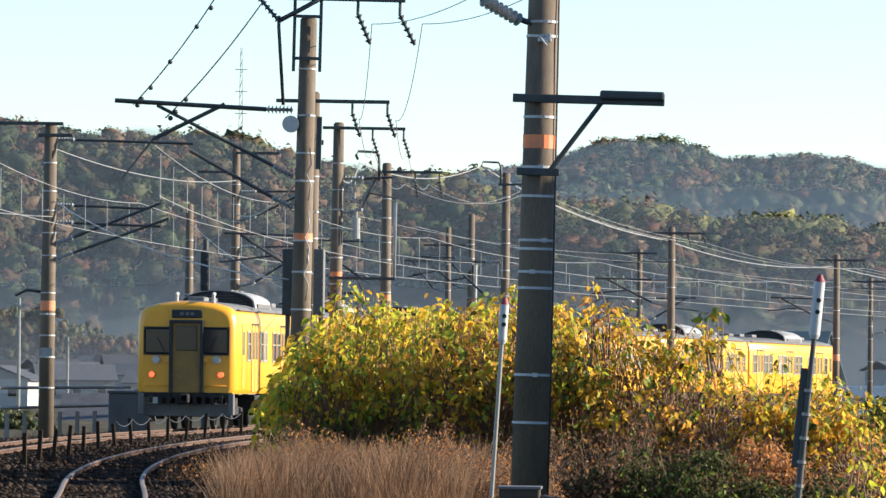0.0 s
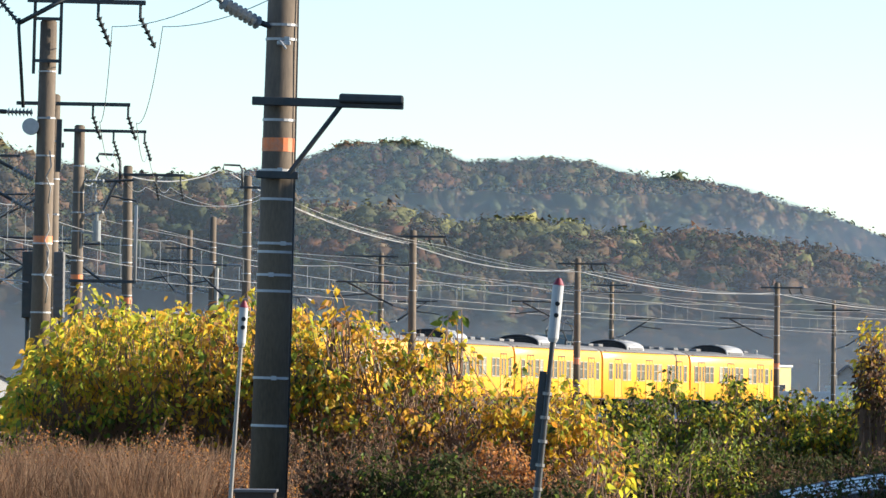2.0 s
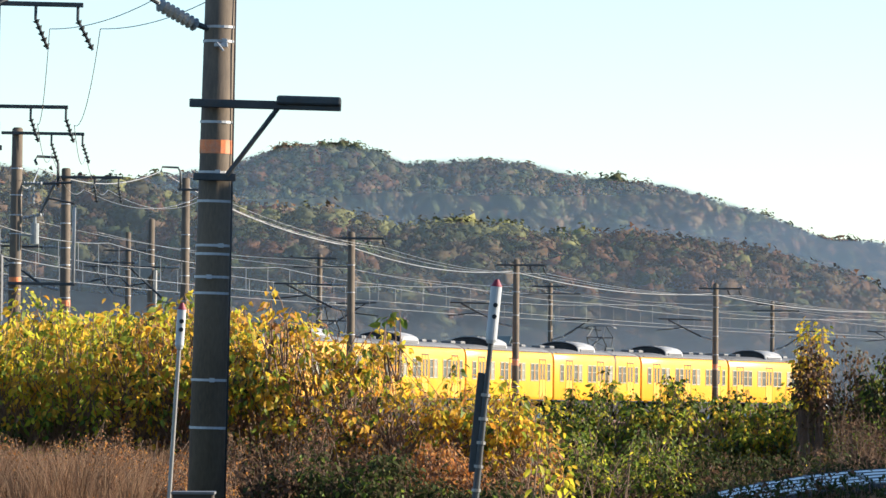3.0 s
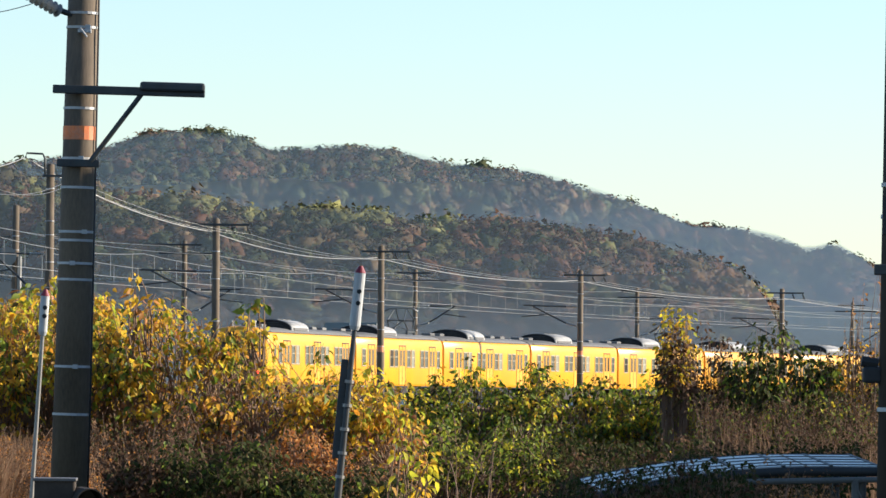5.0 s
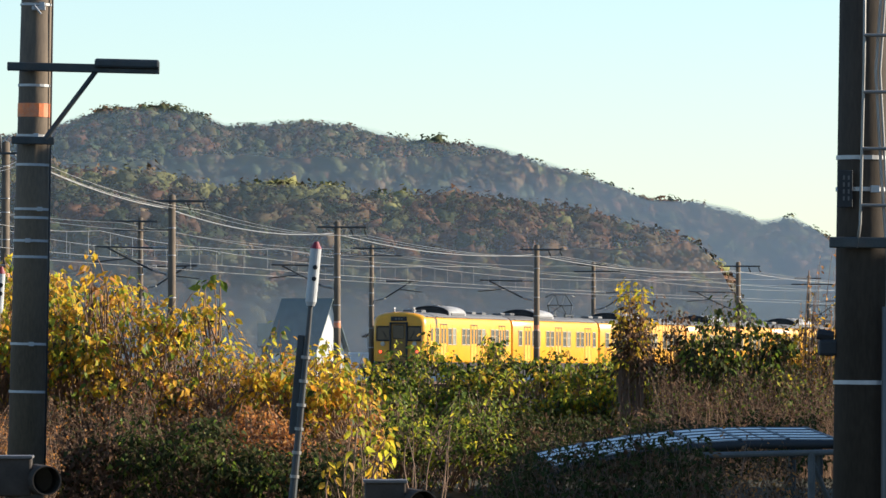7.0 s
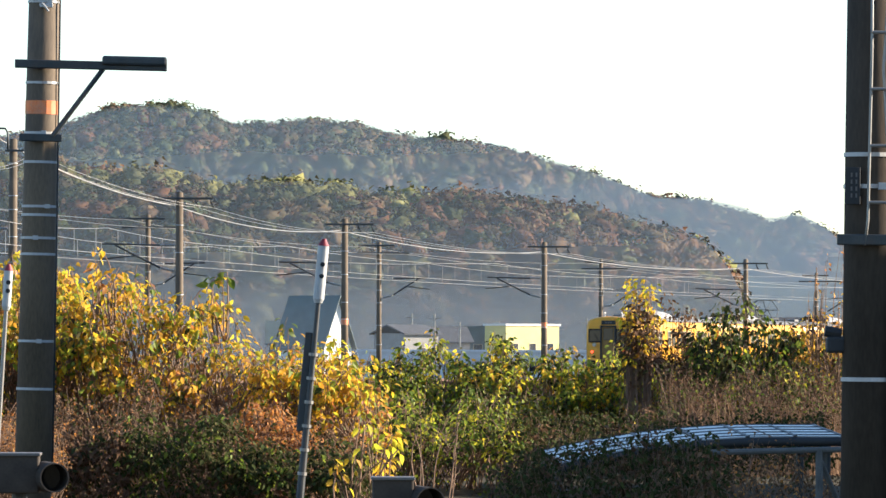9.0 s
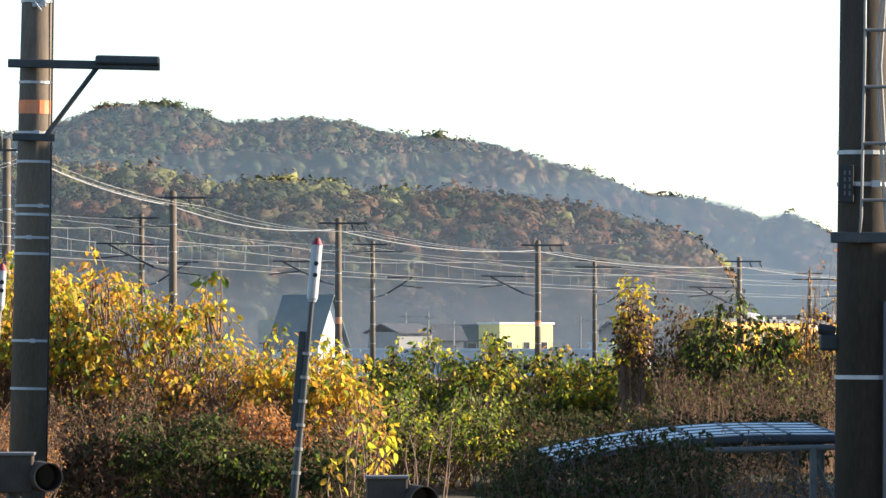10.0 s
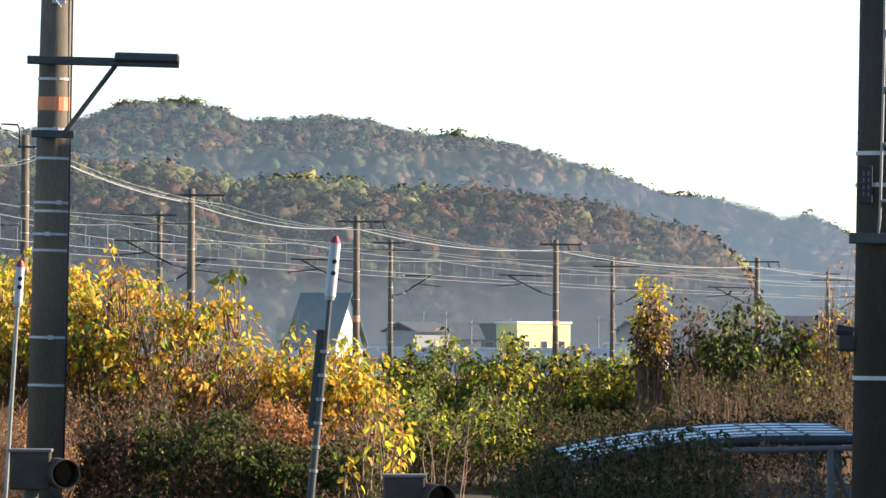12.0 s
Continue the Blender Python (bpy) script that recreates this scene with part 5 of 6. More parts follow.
bush("bright rust-orange dying shrub below the yellow ones", [(-0.25, 0.3), (0.1, 0.68), (0.55, 0.75), (0.95, 0.45), (1.15, 0.1)], 90.8, 1.2, -0.95, 300, 0.075, 10, lambda q, x, r: 2 if r.random() < 0.85 else 5, 27, "bush", low=0.25)
# Brown and dark leaves put the shade under the shrubs into colour.
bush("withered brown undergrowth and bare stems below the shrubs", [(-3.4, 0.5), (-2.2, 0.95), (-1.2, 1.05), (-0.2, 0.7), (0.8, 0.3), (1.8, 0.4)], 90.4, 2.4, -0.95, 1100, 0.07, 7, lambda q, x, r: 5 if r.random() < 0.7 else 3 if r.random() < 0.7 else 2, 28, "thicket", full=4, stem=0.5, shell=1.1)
bush("low dark green shrub, the taller ones' shade put in its colour", [(-3.2, 0.1), (-2.2, 0.35), (-1.2, 0.5), (-0.4, 0.55), (0.3, 0.3), (0.7, 0.1), (1.4, 0.15), (1.9, 0.0)], 88.6, 1.4, -0.95, 1000, 0.1, 8, lambda q, x, r: (3 if r.random() < 0.9 else 1) if x > -1.6 else (5 if r.random() < 0.6 else 3), 29, "bush", full=25, stem=0.5)


# Below the middle the dark kind is picked more often.
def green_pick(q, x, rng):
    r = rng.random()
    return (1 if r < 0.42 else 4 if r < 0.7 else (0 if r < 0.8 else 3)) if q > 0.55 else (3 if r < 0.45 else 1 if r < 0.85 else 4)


MID = [(2.2, 1.2), (2.77, 1.68), (3.2, 1.42), (3.6, 1.74), (3.9, 1.58), (4.34, 1.4), (4.7, 1.72), (5.07, 1.76), (5.5, 1.4), (5.9, 1.62), (6.3, 1.38), (6.7, 1.6), (7.1, 1.7), (7.8, 1.4), (8.6, 1.6), (9.6, 1.4), (11.3, 1.6)]
HEDGE = dict(ragged=0.22, clusters=0.13, hollow=-0.16, grain=1.9, shell=1.6, full=6)
for k, (a, b) in enumerate(((2.2, 4.2), (4.0, 6.1), (5.9, 8.0), (7.8, 11.4))):
    xs, zs = [p[0] for p in MID], [p[1] for p in MID]
    seg = [(a, float(np.interp(a, xs, zs)))] + [p for p in MID if a < p[0] < b] + [(b, float(np.interp(b, xs, zs)))]
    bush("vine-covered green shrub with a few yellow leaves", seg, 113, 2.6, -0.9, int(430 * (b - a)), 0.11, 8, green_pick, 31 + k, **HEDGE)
bush("green undergrowth of broad leaves on the bank", [(1.0, 0.3), (1.8, 0.75), (2.8, 0.95), (3.6, 0.95), (4.3, 0.7), (4.6, 0.2)], 98, 5.0, -1.0, 1000, 0.095, 9, lambda q, x, r: 1 if r.random() < 0.5 else 3 if r.random() < 0.65 else 4, 41, "thicket", hollow=-0.18, grain=2.0)
# Dark leaf colour makes the shaded hollow on the bank.
bush("low undergrowth on the bank, coloured dark for the shaded hollow", [(4.2, 0.55), (5.5, 0.6), (7.0, 0.55), (9.5, 0.5)], 98, 5.0, -1.0, 900, 0.085, 9, lambda q, x, r: 3 if r.random() < 0.85 else 5, 40, "thicket", full=30, stem=0.4)
bush("slim tree with a golden-yellow crown", [(6.9, 2.4), (7.02, 2.78), (7.3, 2.82), (7.46, 2.4)], 111.5, 0.7, -0.9, 150, 0.11, 8, lambda q, x, r: (0 if r.random() < 0.7 else 4) if q > 0.93 else (5 if r.random() < 0.8 else 3), 42, "small_tree", low=0.5, spread=0.12, full=8, shell=1.5)
bush("thin tree with sparse purple-brown leaves", [(7.6, 2.1), (7.8, 2.66), (8.0, 2.5), (8.3, 2.1)], 112.5, 0.8, -0.9, 110, 0.09, 6, lambda q, x, r: 5 if r.random() < 0.7 else 3, 43, "small_tree", low=0.4, spread=0.15, full=8)
bush("broad dark green tree with drooping leaves", [(8.1, 1.8), (8.4, 2.3), (8.8, 2.6), (9.3, 2.5), (9.8, 2.2), (10.1, 1.8)], 111.5, 1.8, -0.9, 320, 0.125, 8, lambda q, x, r: 3 if r.random() < 0.66 else 1 if r.random() < 0.85 else 4, 44, "small_tree", low=0.45, droop=0.9, full=8)
bush("thin shrub with golden leaves and bare twigs", [(9.6, 2.0), (10.2, 2.3), (10.7, 2.3), (11.6, 2.2)], 112, 1.4, -0.9, 280, 0.1, 6, lambda q, x, r: 0 if r.random() < 0.4 else 3 if r.random() < 0.5 else 5, 45, "small_tree", low=0.3)
bush("thin young tree with a few golden leaves on bare branches", [(10.2, 2.5), (10.5, 3.2), (10.9, 3.7), (11.2, 3.1)], 112, 0.8, -0.9, 60, 0.09, 1.2, lambda q, x, r: 0 if q < 0.9 else 2, 46, "small_tree", low=0.45, spread=0.08, full=3)
bush("brown leafless twigs and dead weeds", [(7.4, 1.3), (9, 1.2), (10.4, 1.35), (11.4, 1.3)], 109, 2.0, -0.9, 1000, 0.07, 4, lambda q, x, r: 5 if r.random() < 0.6 else 3 if r.random() < 0.7 else 1, 47, "thicket", full=3, stem=0.4)
# The creeper's shade is in its leaf colours.
bush("clipped-looking mass of creeper by the shelter, coloured dark for shade", [(1.9, 0.7), (2.35, 0.9), (3.1, 1.0), (3.65, 0.97), (3.78, 0.7)], 47, 1.2, -1.0, 1300, 0.05, 10, lambda q, x, r: 3 if r.random() < 0.7 else 5, 48, "thicket", ragged=0.05, clusters=0.09, full=60, stem=0.4)
bush("bare pale dead branch standing in the undergrowth", [(2.15, 0.3), (2.7, 0.62), (3.2, 0.5)], 86, 0.4, -0.9, 7, 0.06, 1, lambda q, x, r: 5, 50, "bush", low=0.8, spread=0.12, full=1)
bush("withered brown weeds behind the pipe fence", [(3.5, 0.55), (4.2, 0.75), (5.0, 0.7), (5.8, 0.75)], 55, 2.0, -1.0, 1100, 0.04, 8, lambda q, x, r: 5 if r.random() < 0.8 else 2, 51, "thicket", clusters=0.09, shell=1.2, full=8, stem=0.4)


def single_leaves(shrub, count, seed):
    """Leaves that stand out one by one along the shrub's outside, each an object on a shared mesh."""
    rng = np.random.default_rng(seed)
    meshes = []
    for mat in (LEAF_YELLOW, LEAF_YELLOW, LEAF_GREEN):
        me = bpy.data.meshes.new("leaf")
        me.from_pydata((LEAF_V * (0.85, 1, 1)).tolist(), [], LEAF_F.tolist())
        me.materials.append(mat)
        meshes.append(me)
    co = np.empty(len(shrub.children[0].data.vertices) * 3, np.float32)
    shrub.children[0].data.vertices.foreach_get("co", co)
    co = co.reshape(-1, 8, 3)[:, 0]
    front = co[(co[:, 2] > np.quantile(co[:, 2], 0.45)) & (co[:, 1] < np.quantile(co[:, 1], 0.4))]
    for i in rng.choice(len(front), count, replace=False):
        lf_ = new("leaf", meshes[rng.integers(3)])
        lf_.parent = shrub
        lf_.matrix_basis = pose(*(float(v) for v in front[i] + rng.normal(0, 0.05, 3) + (0, -0.06, 0.02)), float(rng.uniform(-100, -20)), float(rng.uniform(-40, 40)), float(rng.uniform(0, 360))) @ Matrix.Scale(float(rng.uniform(0.1, 0.17)), 4)


for k, shrub in enumerate(yellow_shrubs):
    single_leaves(shrub, 290, 70 + k)


def grass(label, x0, x1, y0, y1, foot, tall, count, seed, plumes=True):
    rng = np.random.default_rng(seed)
    g = thing("dry_grass", pose((x0 + x1) / 2, (y0 + y1) / 2, foot), label, "grass", kind="stuff")
    o = np.array(((x0 + x1) / 2, (y0 + y1) / 2, foot))
    x, y = rng.uniform(x0, x1, count), rng.uniform(y0, y1, count)
    h = tall * rng.uniform(0.35, 1.15, count) * np.array([1 + 0.25 * fbm((a * 0.9, b * 0.3, 0), seed) for a, b in zip(x, y)])
    lean = rng.normal(0.0, 0.19, (count, 2))
    V, Fs = [], []
    for i in range(count):
        w = rng.uniform(0.0015, 0.0032)
        for k, q in enumerate((0, 0.4, 0.75, 1.0)):
            c = np.array((x[i] + lean[i, 0] * h[i] * q * q, y[i] + lean[i, 1] * h[i] * q * q, foot + h[i] * q * (1 - 0.12 * q))) - o
            ww = w * (0.8, 1.0, 1.7 if plumes else 0.8, 0.4)[k]
            V += [c - (ww, 0, 0), c + (ww, 0.002, 0)]
        for k in range(3):
            b = i * 8 + 2 * k
            Fs.append((b, b + 1, b + 3, b + 2))
    tagged(mesh_from("blades", V, Fs, STRAW, g), kind="stuff")


grass("tall dry brown grass with feathery heads", -6.8, -3.5, 82, 90, -0.9, 1.5, 28000, 61)
grass("dry pinkish-brown weeds and twigs below the small trees", 7.4, 11.4, 107.5, 109.5, -0.9, 1.5, 800, 63)
grass("dry weeds beside the ballast", -9.5, -6.0, 92, 112, -0.9, 0.85, 3600, 64)
grass("dry weeds along the line", -26, -17.5, 120, 190, -0.9, 0.8, 2500, 65)

bush("dry brown weeds with small seed heads", [(-6.8, 0.3), (-6, 0.75), (-5, 0.6), (-4, 0.8), (-3, 0.65), (-2.4, 0.5)], 82.5, 5, -0.9, 1900, 0.04, 10, lambda q, x, r: 2 if r.random() < 0.45 else 5, 66, "thicket", ragged=0.25, clusters=0.12, full=2, stem=0.5)
bush("dry weeds on the edge of the ballast", [(-9.2, 0.0), (-8.2, 0.35), (-7.2, 0.6), (-6.4, 0.7)], 96, 8, -0.9, 500, 0.05, 10, lambda q, x, r: 2 if r.random() < 0.2 else 5, 67, "thicket", ragged=0.2, clusters=0.12, full=2, stem=0.5)

# ---- shelter roof and fence below the bank ----
PLASTIC = material("weathered_plastic_sheet", (0.26, 0.27, 0.28), 0.3, vary=0.2, scale=2.5, fine=25, bump=0.2, dirt=(0.2, 0.2, 0.18), dirt_amount=0.5)
shelter = thing("bicycle_shelter", pose(4.4, 61.5, -1.2), "low shelter with a curved pale plastic roof on dark steel ribs", "shelter")


def roof_z(x):
    return 1.2 + 0.72 - 0.055 * max(0.0, 0.9 - x) ** 2


def roof_strip(bm, x0, x1, y0, y1, n, lift=0.0, thick=0.015):
    for k in range(n):
        a, b = x0 + (x1 - x0) * k / n, x0 + (x1 - x0) * (k + 1) / n
        q = [(a, y0, roof_z(a)), (b, y0, roof_z(b)), (b, y1, roof_z(b) + 0.07), (a, y1, roof_z(a) + 0.07)]
        vs = [bm.verts.new((p[0], p[1], p[2] + lift)) for p in q]
        ws = [bm.verts.new((p[0], p[1], p[2] + lift - thick)) for p in q]
        bm.faces.new(vs)
        bm.faces.new(ws[::-1])
        for i in range(4):
            bm.faces.new((vs[i], ws[i], ws[(i + 1) % 4], vs[(i + 1) % 4]))


for k in range(4):
    bm = bmesh.new()
    roof_strip(bm, -1.35 + 0.7 * k, -1.35 + 0.7 * (k + 1) - 0.03, -1.5, 1.8, 4)
    part("roof_sheet", bm, PLASTIC, shelter)
for k in range(5):
    bm = bmesh.new()
    y = -1.25 + 0.72 * k
    rise = 0.07 * (y + 1.5) / 3.3
    tube(bm, [(x, y, roof_z(x) + rise + 0.004) for x in np.linspace(-1.35, 1.45, 12)], 0.006, 5)
    part("roof_rib", bm, DARK_STEEL, shelter)
for k in range(7):
    bm = bmesh.new()
    x = -1.35 + 2.77 * k / 6
    roof_strip(bm, x, x + 0.04, -1.5, 1.8, 1, 0.006, 0.03)
    part("roof_bar", bm, DARK_STEEL, shelter)
bm = bmesh.new()
tube(bm, [(x, -1.53, roof_z(x) - 0.055) for x in np.linspace(-1.35, 1.5, 14)], 0.05, 6)
part("front_beam", bm, RUBBER, shelter)
for x in (-1.3, 1.3):
    for y in (-1.3, 1.6):
        bm = bmesh.new()
        rod(bm, (x, y, 0), (x, y, roof_z(x) - 0.02), 0.04)
        part("post", bm, DARK_STEEL, shelter)

PIPE = material("dull_pipe", (0.09, 0.088, 0.08), 0.8, 0.0, vary=0.25, scale=8)
fence = thing("pipe_fence", pose(4.4, 50, -1.2), "dull grey pipe fence with one top rail", "fence")
bm = bmesh.new()
rod(bm, (-0.62, 0, 1.93), (0.9, 0, 1.97), 0.024)
part("top_rail", bm, PIPE, fence)
bm = bmesh.new()
rod(bm, (0.28, 0, 0), (0.28, 0, 1.96), 0.03)
part("post", bm, PIPE, fence)
bm = bmesh.new()
rod(bm, (0.28, 0.02, 1.9), (0.62, 0.5, 1.2), 0.02)
part("brace", bm, PIPE, fence)

# ---- posts with a chain between the tracks, lineside fence and box ----
chain_ys = [112 + 4.6 * k for k in range(14)]
for k, y in enumerate(chain_ys):
    c = track(y, 1.9)
    p = thing("chain_post", pose(c.x, c.y, -0.35, 0, 5 * math.sin(k * 7), 0), "short dark wooden post between the tracks", "post", "posts between the tracks")
    bm = bmesh.new()
    box(bm, 0, 0, 0.42, 0.08, 0.08, 0.84 + 0.12 * math.sin(k * 3), 0.01)
    part("stake", bm, POST_WOOD, p)
for k, (a, b) in enumerate(zip(chain_ys[6:], chain_ys[7:])):
    wire("chain", [(track(a, 1.9, 0.5), track(b, 1.9, 0.5), 0.14)], 0.012, BLACK_WIRE, "slack chain between two posts", "chain", "chains between the posts")
for x, y, h in ((-11.9, 88, 0.9), (-11.25, 88, 0.75)):
    p = thing("marker_stake", pose(x, y, -0.75), "short weathered stake beside the track", "post")
    bm = bmesh.new()
    box(bm, 0, 0, h / 2 + 0.15, 0.08, 0.08, h + 0.3, 0.01)
    part("stake", bm, CREAM_GREY if h < 0.8 else POST_WOOD, p)
CREAM = material("pale_fence_paint", (0.24, 0.2, 0.16), 0.7, vary=0.2, scale=3)
lf = thing("lineside_fence", pose(-19.0, 165, -0.8), "pale slatted fence along the far side of the line", "fence")
for k in range(26):
    c = track(118 + 3.2 * k, -5.2) - Vector((-19.0, 165, -0.8))
    bm = bmesh.new()
    box(bm, c.x, c.y, 0.6, 0.12, 0.12, 1.2, 0.01)
    part("post", bm, CREAM, lf)
for z in (0.55, 1.12):
    bm = bmesh.new()
    tube(bm, [track(118 + 3.2 * k, -5.2) - Vector((-19.0, 165, -0.8)) + Vector((0, 0, z)) for k in range(26)], 0.05, 6)
    part("fence_rail", bm, CREAM, lf)
bx = thing("lineside_cabinet", pose(-18.7, 192, -0.8), "grey steel equipment cabinet beside the line", "cabinet")
bm = bmesh.new()
box(bm, 0, 0, 0.95, 1.2, 0.9, 1.6, 0.04)
part("case", bm, CREAM_GREY, bx)
bm = bmesh.new()
box(bm, 0, 0, 0.07, 1.3, 1.0, 0.16)
part("plinth", bm, CREAM, bx)
bm = bmesh.new()
box(bm, 0, 0, 1.79, 1.28, 0.98, 0.08, 0.02)
part("lid", bm, CREAM_GREY, bx)
# ---- an unseen block on the sunny side, added to throw its shadow over the foreground ----
BLOCK_GREY = material("grey_block_face", (0.3, 0.3, 0.29), 0.8, vary=0.2, scale=1.0, dirt=(0.15, 0.14, 0.12))
blocker = thing("warehouse", pose(20.5, 77.0, -1), "unseen plain grey block, stepped to shade the foreground", "building")
for y0, y1, h in ((-32, -13, 8.9), (-13, 0.5, 13.1), (0.5, 29, 6.2)):
    bm = bmesh.new()
    box(bm, 6, (y0 + y1) / 2, h / 2, 12, y1 - y0, h)
    part("block", bm, BLOCK_GREY, blocker)
    bm = bmesh.new()
    box(bm, 6, (y0 + y1) / 2, h + 0.08, 12.3, y1 - y0 - 0.02, 0.16)
    part("roof_edge", bm, CREAM_GREY, blocker)

# ---- houses beyond the line ----
TILE = material("grey_roof_tile", (0.075, 0.076, 0.08), 0.9, spec=0.1, vary=0.25, scale=2, per="object", per_vary=0.3)
PLASTER = material("pale_house_wall", (0.3, 0.28, 0.25), 0.85, vary=0.12, scale=1.5, per="object", per_vary=0.25)
YELLOW_WALL = material("pale_yellow_wall", (0.68, 0.58, 0.2), 0.8, vary=0.1, scale=1.0)
GREEN_ROOF = material("dull_green_roof", (0.1, 0.13, 0.12), 0.6, vary=0.2, scale=1.0)
BLUE_ROOF = material("pale_blue_sheet", (0.55, 0.62, 0.68), 0.5, vary=0.15, scale=1.0)
WHITE_WALL = material("white_gable", (0.75, 0.72, 0.64), 0.8, vary=0.08, scale=1.0)


def house(x, y, w, d, h, roof, label, wall=None, cover=None, gable=False, turn=0, z=-1.98, name="house"):
    hs = thing(name, pose(x, y, z, 0, 0, turn), label, "house", "houses of the town")
    bm = bmesh.new()
    box(bm, 0, 0, h / 2, w, d, h)
    wl = part("wall", bm, wall or PLASTER, hs)
    bm = bmesh.new()
    e = 0.35
    if roof <= 0.3:
        box(bm, 0, 0, h + 0.1, w + 0.3, d + 0.3, 0.2)
    else:
        prof = [(-w / 2 - e, h - 0.15), (0, h + roof), (w / 2 + e, h - 0.15)] if gable else [(-d / 2 - e, h - 0.15), (0, h + roof), (d / 2 + e, h - 0.15)]
        a = (d if gable else w) / 2 + e
        vs = [[bm.verts.new((p[0], s * a, p[1] + o) if gable else (s * a, p[0], p[1] + o)) for p in prof for o in (0, 0.14)] for s in (-1, 1)]
        for i in ((0, 2, 3, 1), (2, 4, 5, 3)):
            for s in (0, 1):
                bm.faces.new([vs[s][k] for k in i])
        for p, q in ((0, 2), (2, 4), (1, 3), (3, 5), (0, 1), (4, 5)):
            bm.faces.new((vs[0][p], vs[0][q], vs[1][q], vs[1][p]))
        bmesh.ops.recalc_face_normals(bm, faces=bm.faces)
    part("roof", bm, cover or TILE, hs)
    if roof > 0.3 and gable:
        for s in (-1, 1):
            bm = bmesh.new()
            rings = [[bm.verts.new((p, s * d / 2 * k, q)) for p, q in ((-w / 2, h - 0.05), (w / 2, h - 0.05), (0, h + roof - 0.1))] for k in (0.995, 0.96)]
            bm.faces.new(rings[0])
            bm.faces.new(rings[1][::-1])
            for i in range(3):
                bm.faces.new((rings[0][i], rings[1][i], rings[1][(i + 1) % 3], rings[0][(i + 1) % 3]))
            bmesh.ops.recalc_face_normals(bm, faces=bm.faces)
            part("gable", bm, wall or PLASTER, hs)
    for k in range(max(1, int(w / 2.2))):
        xx = -w / 2 + w * (k + 0.5) / max(1, int(w / 2.2))
        bm = bmesh.new()
        box(bm, xx, -d / 2 - 0.02, h * 0.6, 0.95, 0.06, 0.9)
        wn_ = part("window", bm, WINDOW_TRIM, hs)
        bm = bmesh.new()
        box(bm, xx, -d / 2 - 0.045, h * 0.6, 0.82, 0.03, 0.78)
        part("pane", bm, GLASS, wn_)
    return hs


# metres at the given distance for a bearing in 1/11000ths
def spot(u, d):
    return u / F_LONG * d


house(spot(128, 525), 525, 3.0, 6, 3.2, 4.3, "steep white gabled house with a dull green roof", WHITE_WALL, GREEN_ROOF, True, 40)
house(spot(85, 530), 532, 3.6, 4, 3.6, 1.8, "house with a large dull green roof", GREEN_ROOF, GREEN_ROOF)
house(spot(495, 620), 620, 7.4, 3, 5.4, 0.2, "low pale yellow flat-roofed building", YELLOW_WALL, WHITE_WALL, turn=42, name="building")
house(spot(415, 625), 625, 2.6, 6, 5.2, 0.2, "low green flat-roofed annexe", GREEN_ROOF, GREEN_ROOF, name="building")
house(spot(290, 600), 600, 4.0, 5, 4.6, 0.7, "pale house with a grey tiled roof", turn=35)
house(spot(362, 610), 610, 3.4, 5, 3.8, 1.4, "small house with a grey tiled roof", turn=12)
house(spot(660, 640), 640, 2.2, 5, 4.6, 1.0, "small house with a grey tiled roof", gable=True)
house(spot(680, 560), 560, 3.0, 5, 3.4, 0.3, "low white flat-roofed shed beyond the line", WHITE_WALL, WHITE_WALL, turn=40, name="shed")
house(spot(1000, 620), 620, 6.0, 5, 5.0, 1.2, "house with a grey tiled roof")
house(spot(430, 500), 512, 20, 4, 2.9, 0.2, "long low pale blue shed", BLUE_ROOF, BLUE_ROOF, name="shed")
rngt = random.Random(8)
for k in range(26):
    d = 560 + 26 * k + rngt.uniform(-15, 15)
    u = -1300 + (k * 137) % 430 + rngt.uniform(-10, 10)
    house(spot(u, d), d, rngt.uniform(5, 8.5), 6, rngt.uniform(2.2, 3.2) + (d - 560) * 0.004, rngt.uniform(1.0, 1.8),
          "pale-walled house with a grey tiled roof in the town" if k % 3 else "pale gabled house in the town", WHITE_WALL if k % 4 == 1 and d > 760 else None, None, gable=k % 3 == 0, turn=rngt.uniform(-25, 50), z=-1.98)
house(spot(-1110, 300), 300, 3.6, 5, 1.2, 1.2, "low house with a dark grey tiled roof close to the line", TILE)
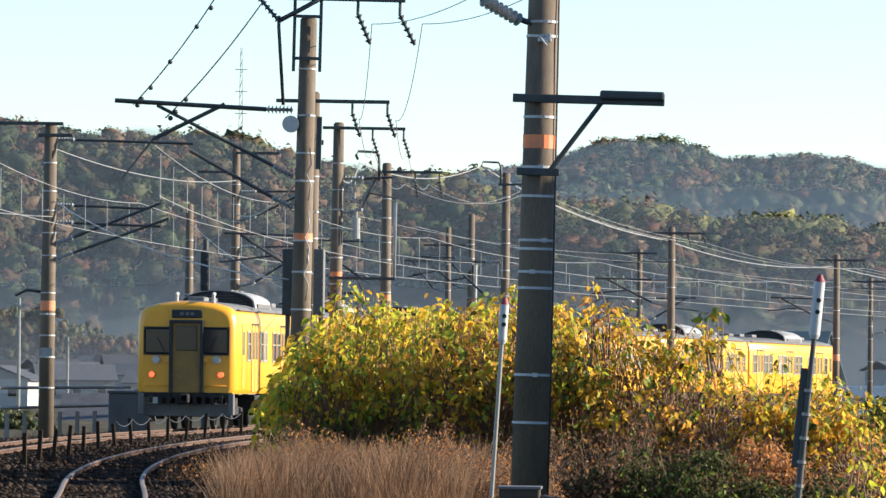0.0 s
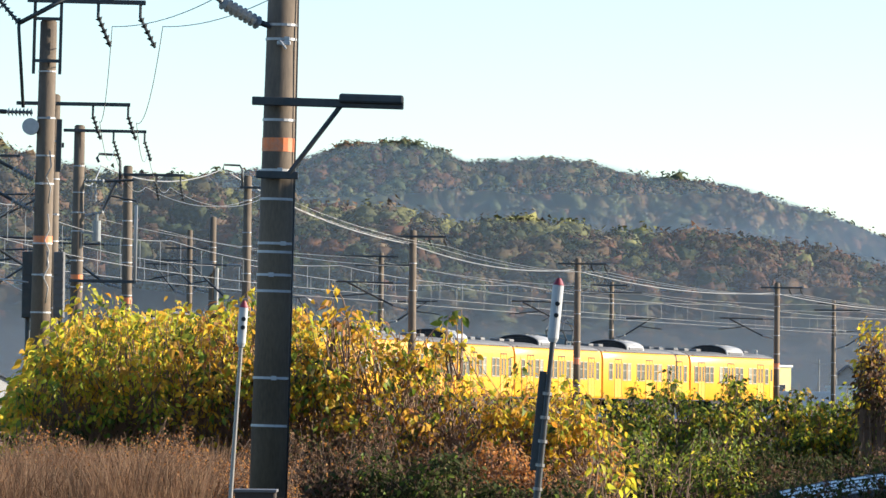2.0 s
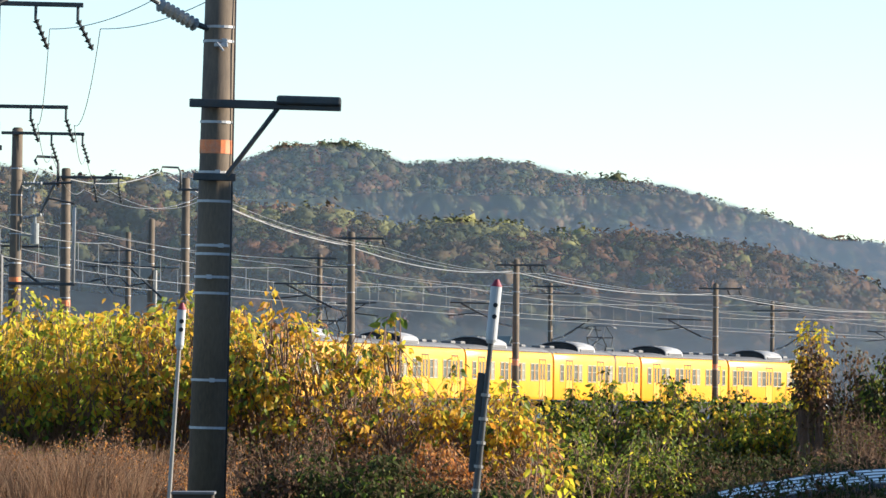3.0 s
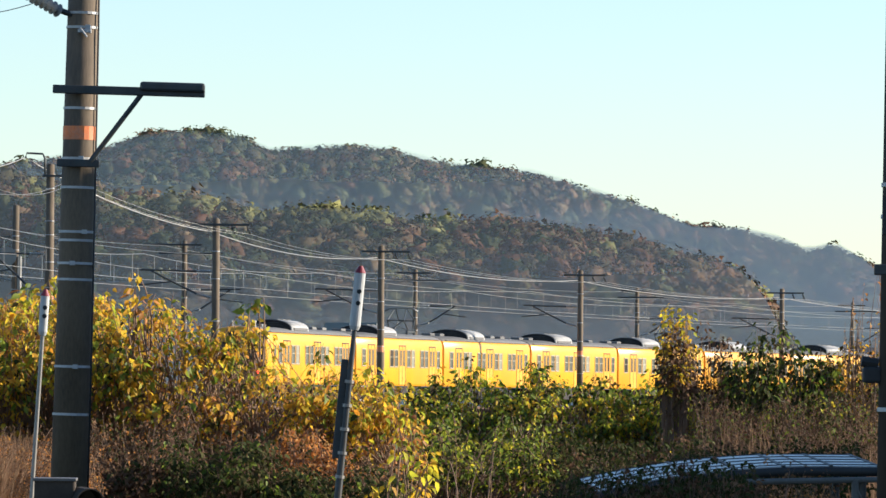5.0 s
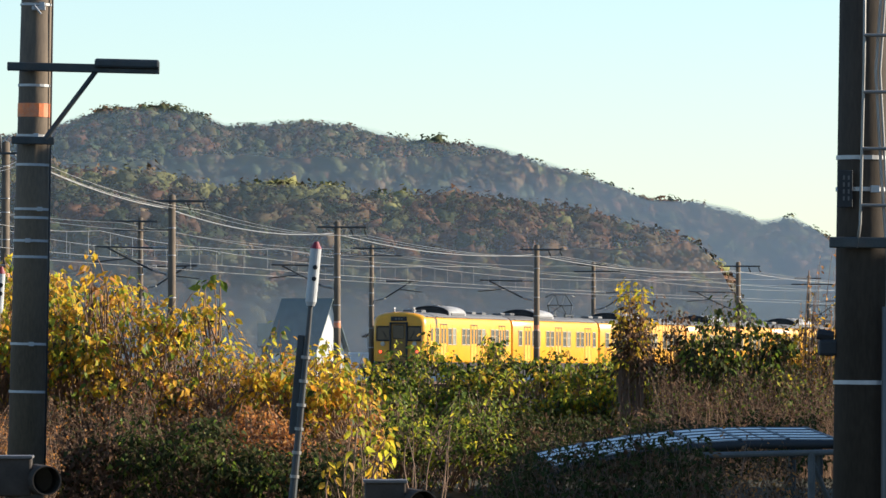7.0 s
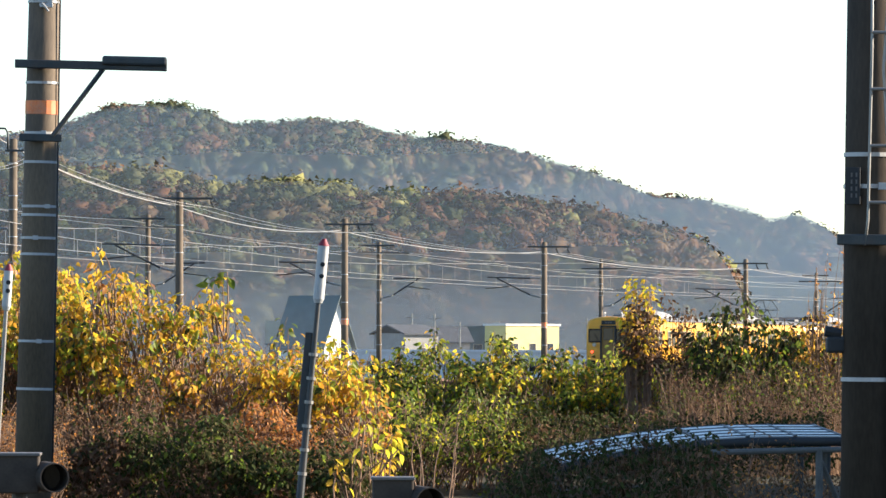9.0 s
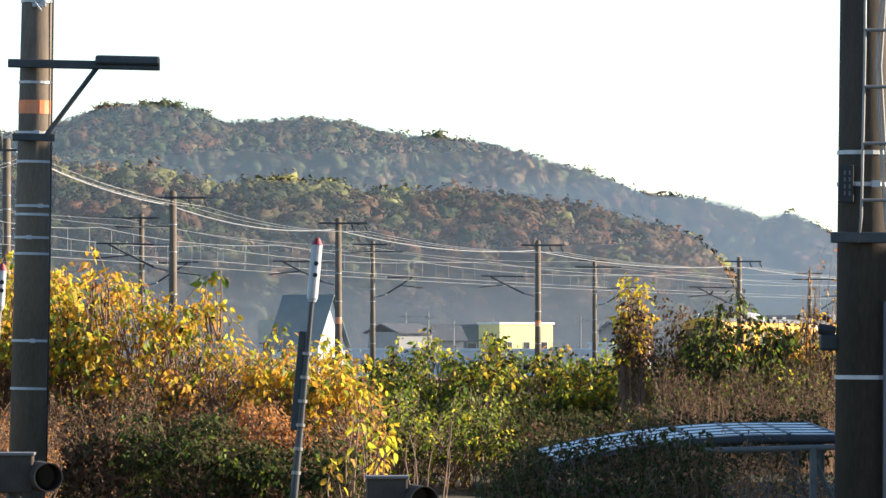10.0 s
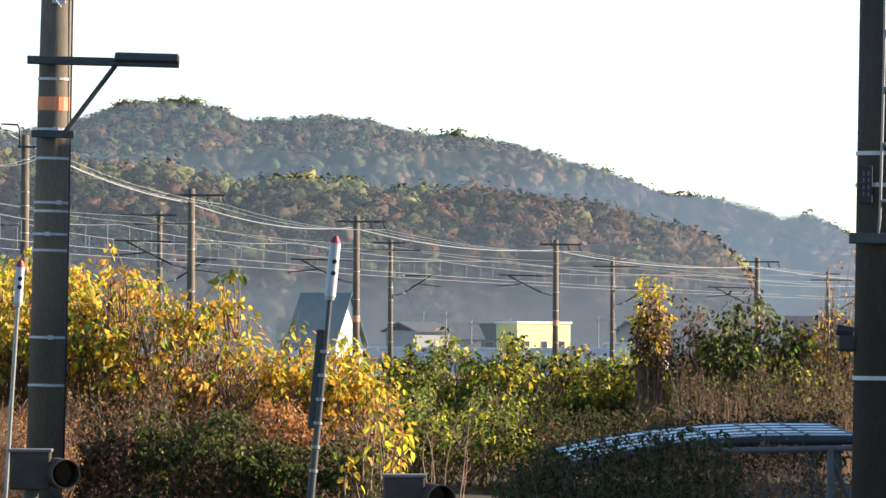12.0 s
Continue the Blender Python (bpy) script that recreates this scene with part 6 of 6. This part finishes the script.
for u, d, h in ((340, 560, 5.2), (385, 600, 4.6), (610, 600, 5), (640, 580, 4.2), (300, 640, 5.6), (-1180, 480, 5.2), (-1268, 330, 6.4), (560, 640, 4.4), (455, 660, 5)):
    p = thing("utility_pole", pose(spot(u, d), d, -1.9), "thin grey utility pole among the houses", "pole", "utility poles of the town")
    bm = bmesh.new()
    rod(bm, (0, 0, 0), (0, 0, h + 1.0), 0.11, 0.08, 8)
    part("shaft", bm, WIRE, p)
    bm = bmesh.new()
    box(bm, 0, 0, h + 0.6, 1.3, 0.08, 0.08)
    part("crossarm", bm, WIRE, p)
# round-topped trees by the houses
for k, (u, d, w, h, kinds) in enumerate(((-1270, 1050, 14, 15, 3), (-1200, 1080, 12, 12, 0), (-1120, 1060, 13, 10, 2), (-1225, 620, 5, 2.5, 0), (-1275, 250, 2.0, 1.6, 0), (-1040, 1100, 12, 7, 3), (-985, 1100, 12, 6, 0))):
    rng = np.random.default_rng(k)
    places = [(spot(u, d) + rng.normal(0, w * 0.3), d + rng.normal(0, w * 0.3), -1.5 + h * rng.uniform(0.3, 0.9), w * rng.uniform(0.035, 0.08), 1.0) for _ in range(280)]
    tr = thing("garden_tree", pose(0, 0, 0), "rounded autumn tree beside the houses", "tree", "trees among the houses")
    tagged(crowns("crown", places, TREES_FAR, WOODS, [kinds if rng.random() < 0.75 else 0 for _ in places], tr), kind="stuff")
    bm = bmesh.new()
    rod(bm, (spot(u, d), d, -2), (spot(u, d), d, -1.5 + h * 0.6), w * 0.05, w * 0.02, 8)
    part("trunk", bm, BARK, tr)
# lattice mast on the hill
lm = thing("lattice_mast", pose(spot(-876, 2250), 2250, 60), "slender pale lattice mast on the hilltop", "mast")
bm = bmesh.new()
for a, b in ((-1, -1), (1, -1), (1, 1), (-1, 1)):
    rod(bm, (a * 1.1, b * 1.1, 0), (a * 0.25, b * 0.25, 60), 0.09, 0.07, 5)
for k in range(16):
    w = 1.1 - 0.85 * k / 16
    z = 60 * k / 16
    for a in (-1, 1):
        rod(bm, (-w, a * w, z), (w, a * w, z + 3.6), 0.05, sides=4)
part("lattice", bm, CREAM, lm)
for z in (28, 36, 44, 52):
    bm = bmesh.new()
    rod(bm, (-2.2, 0, z), (2.2, 0, z), 0.16, sides=5)
    part("crossarm", bm, CREAM, lm)


# ---- what moves ----
def motions():
    for k, car in enumerate(train):
        walk(car, [(t, car_pose(k, t)) for t in [0.5 * i for i in range(25)]])


motions()
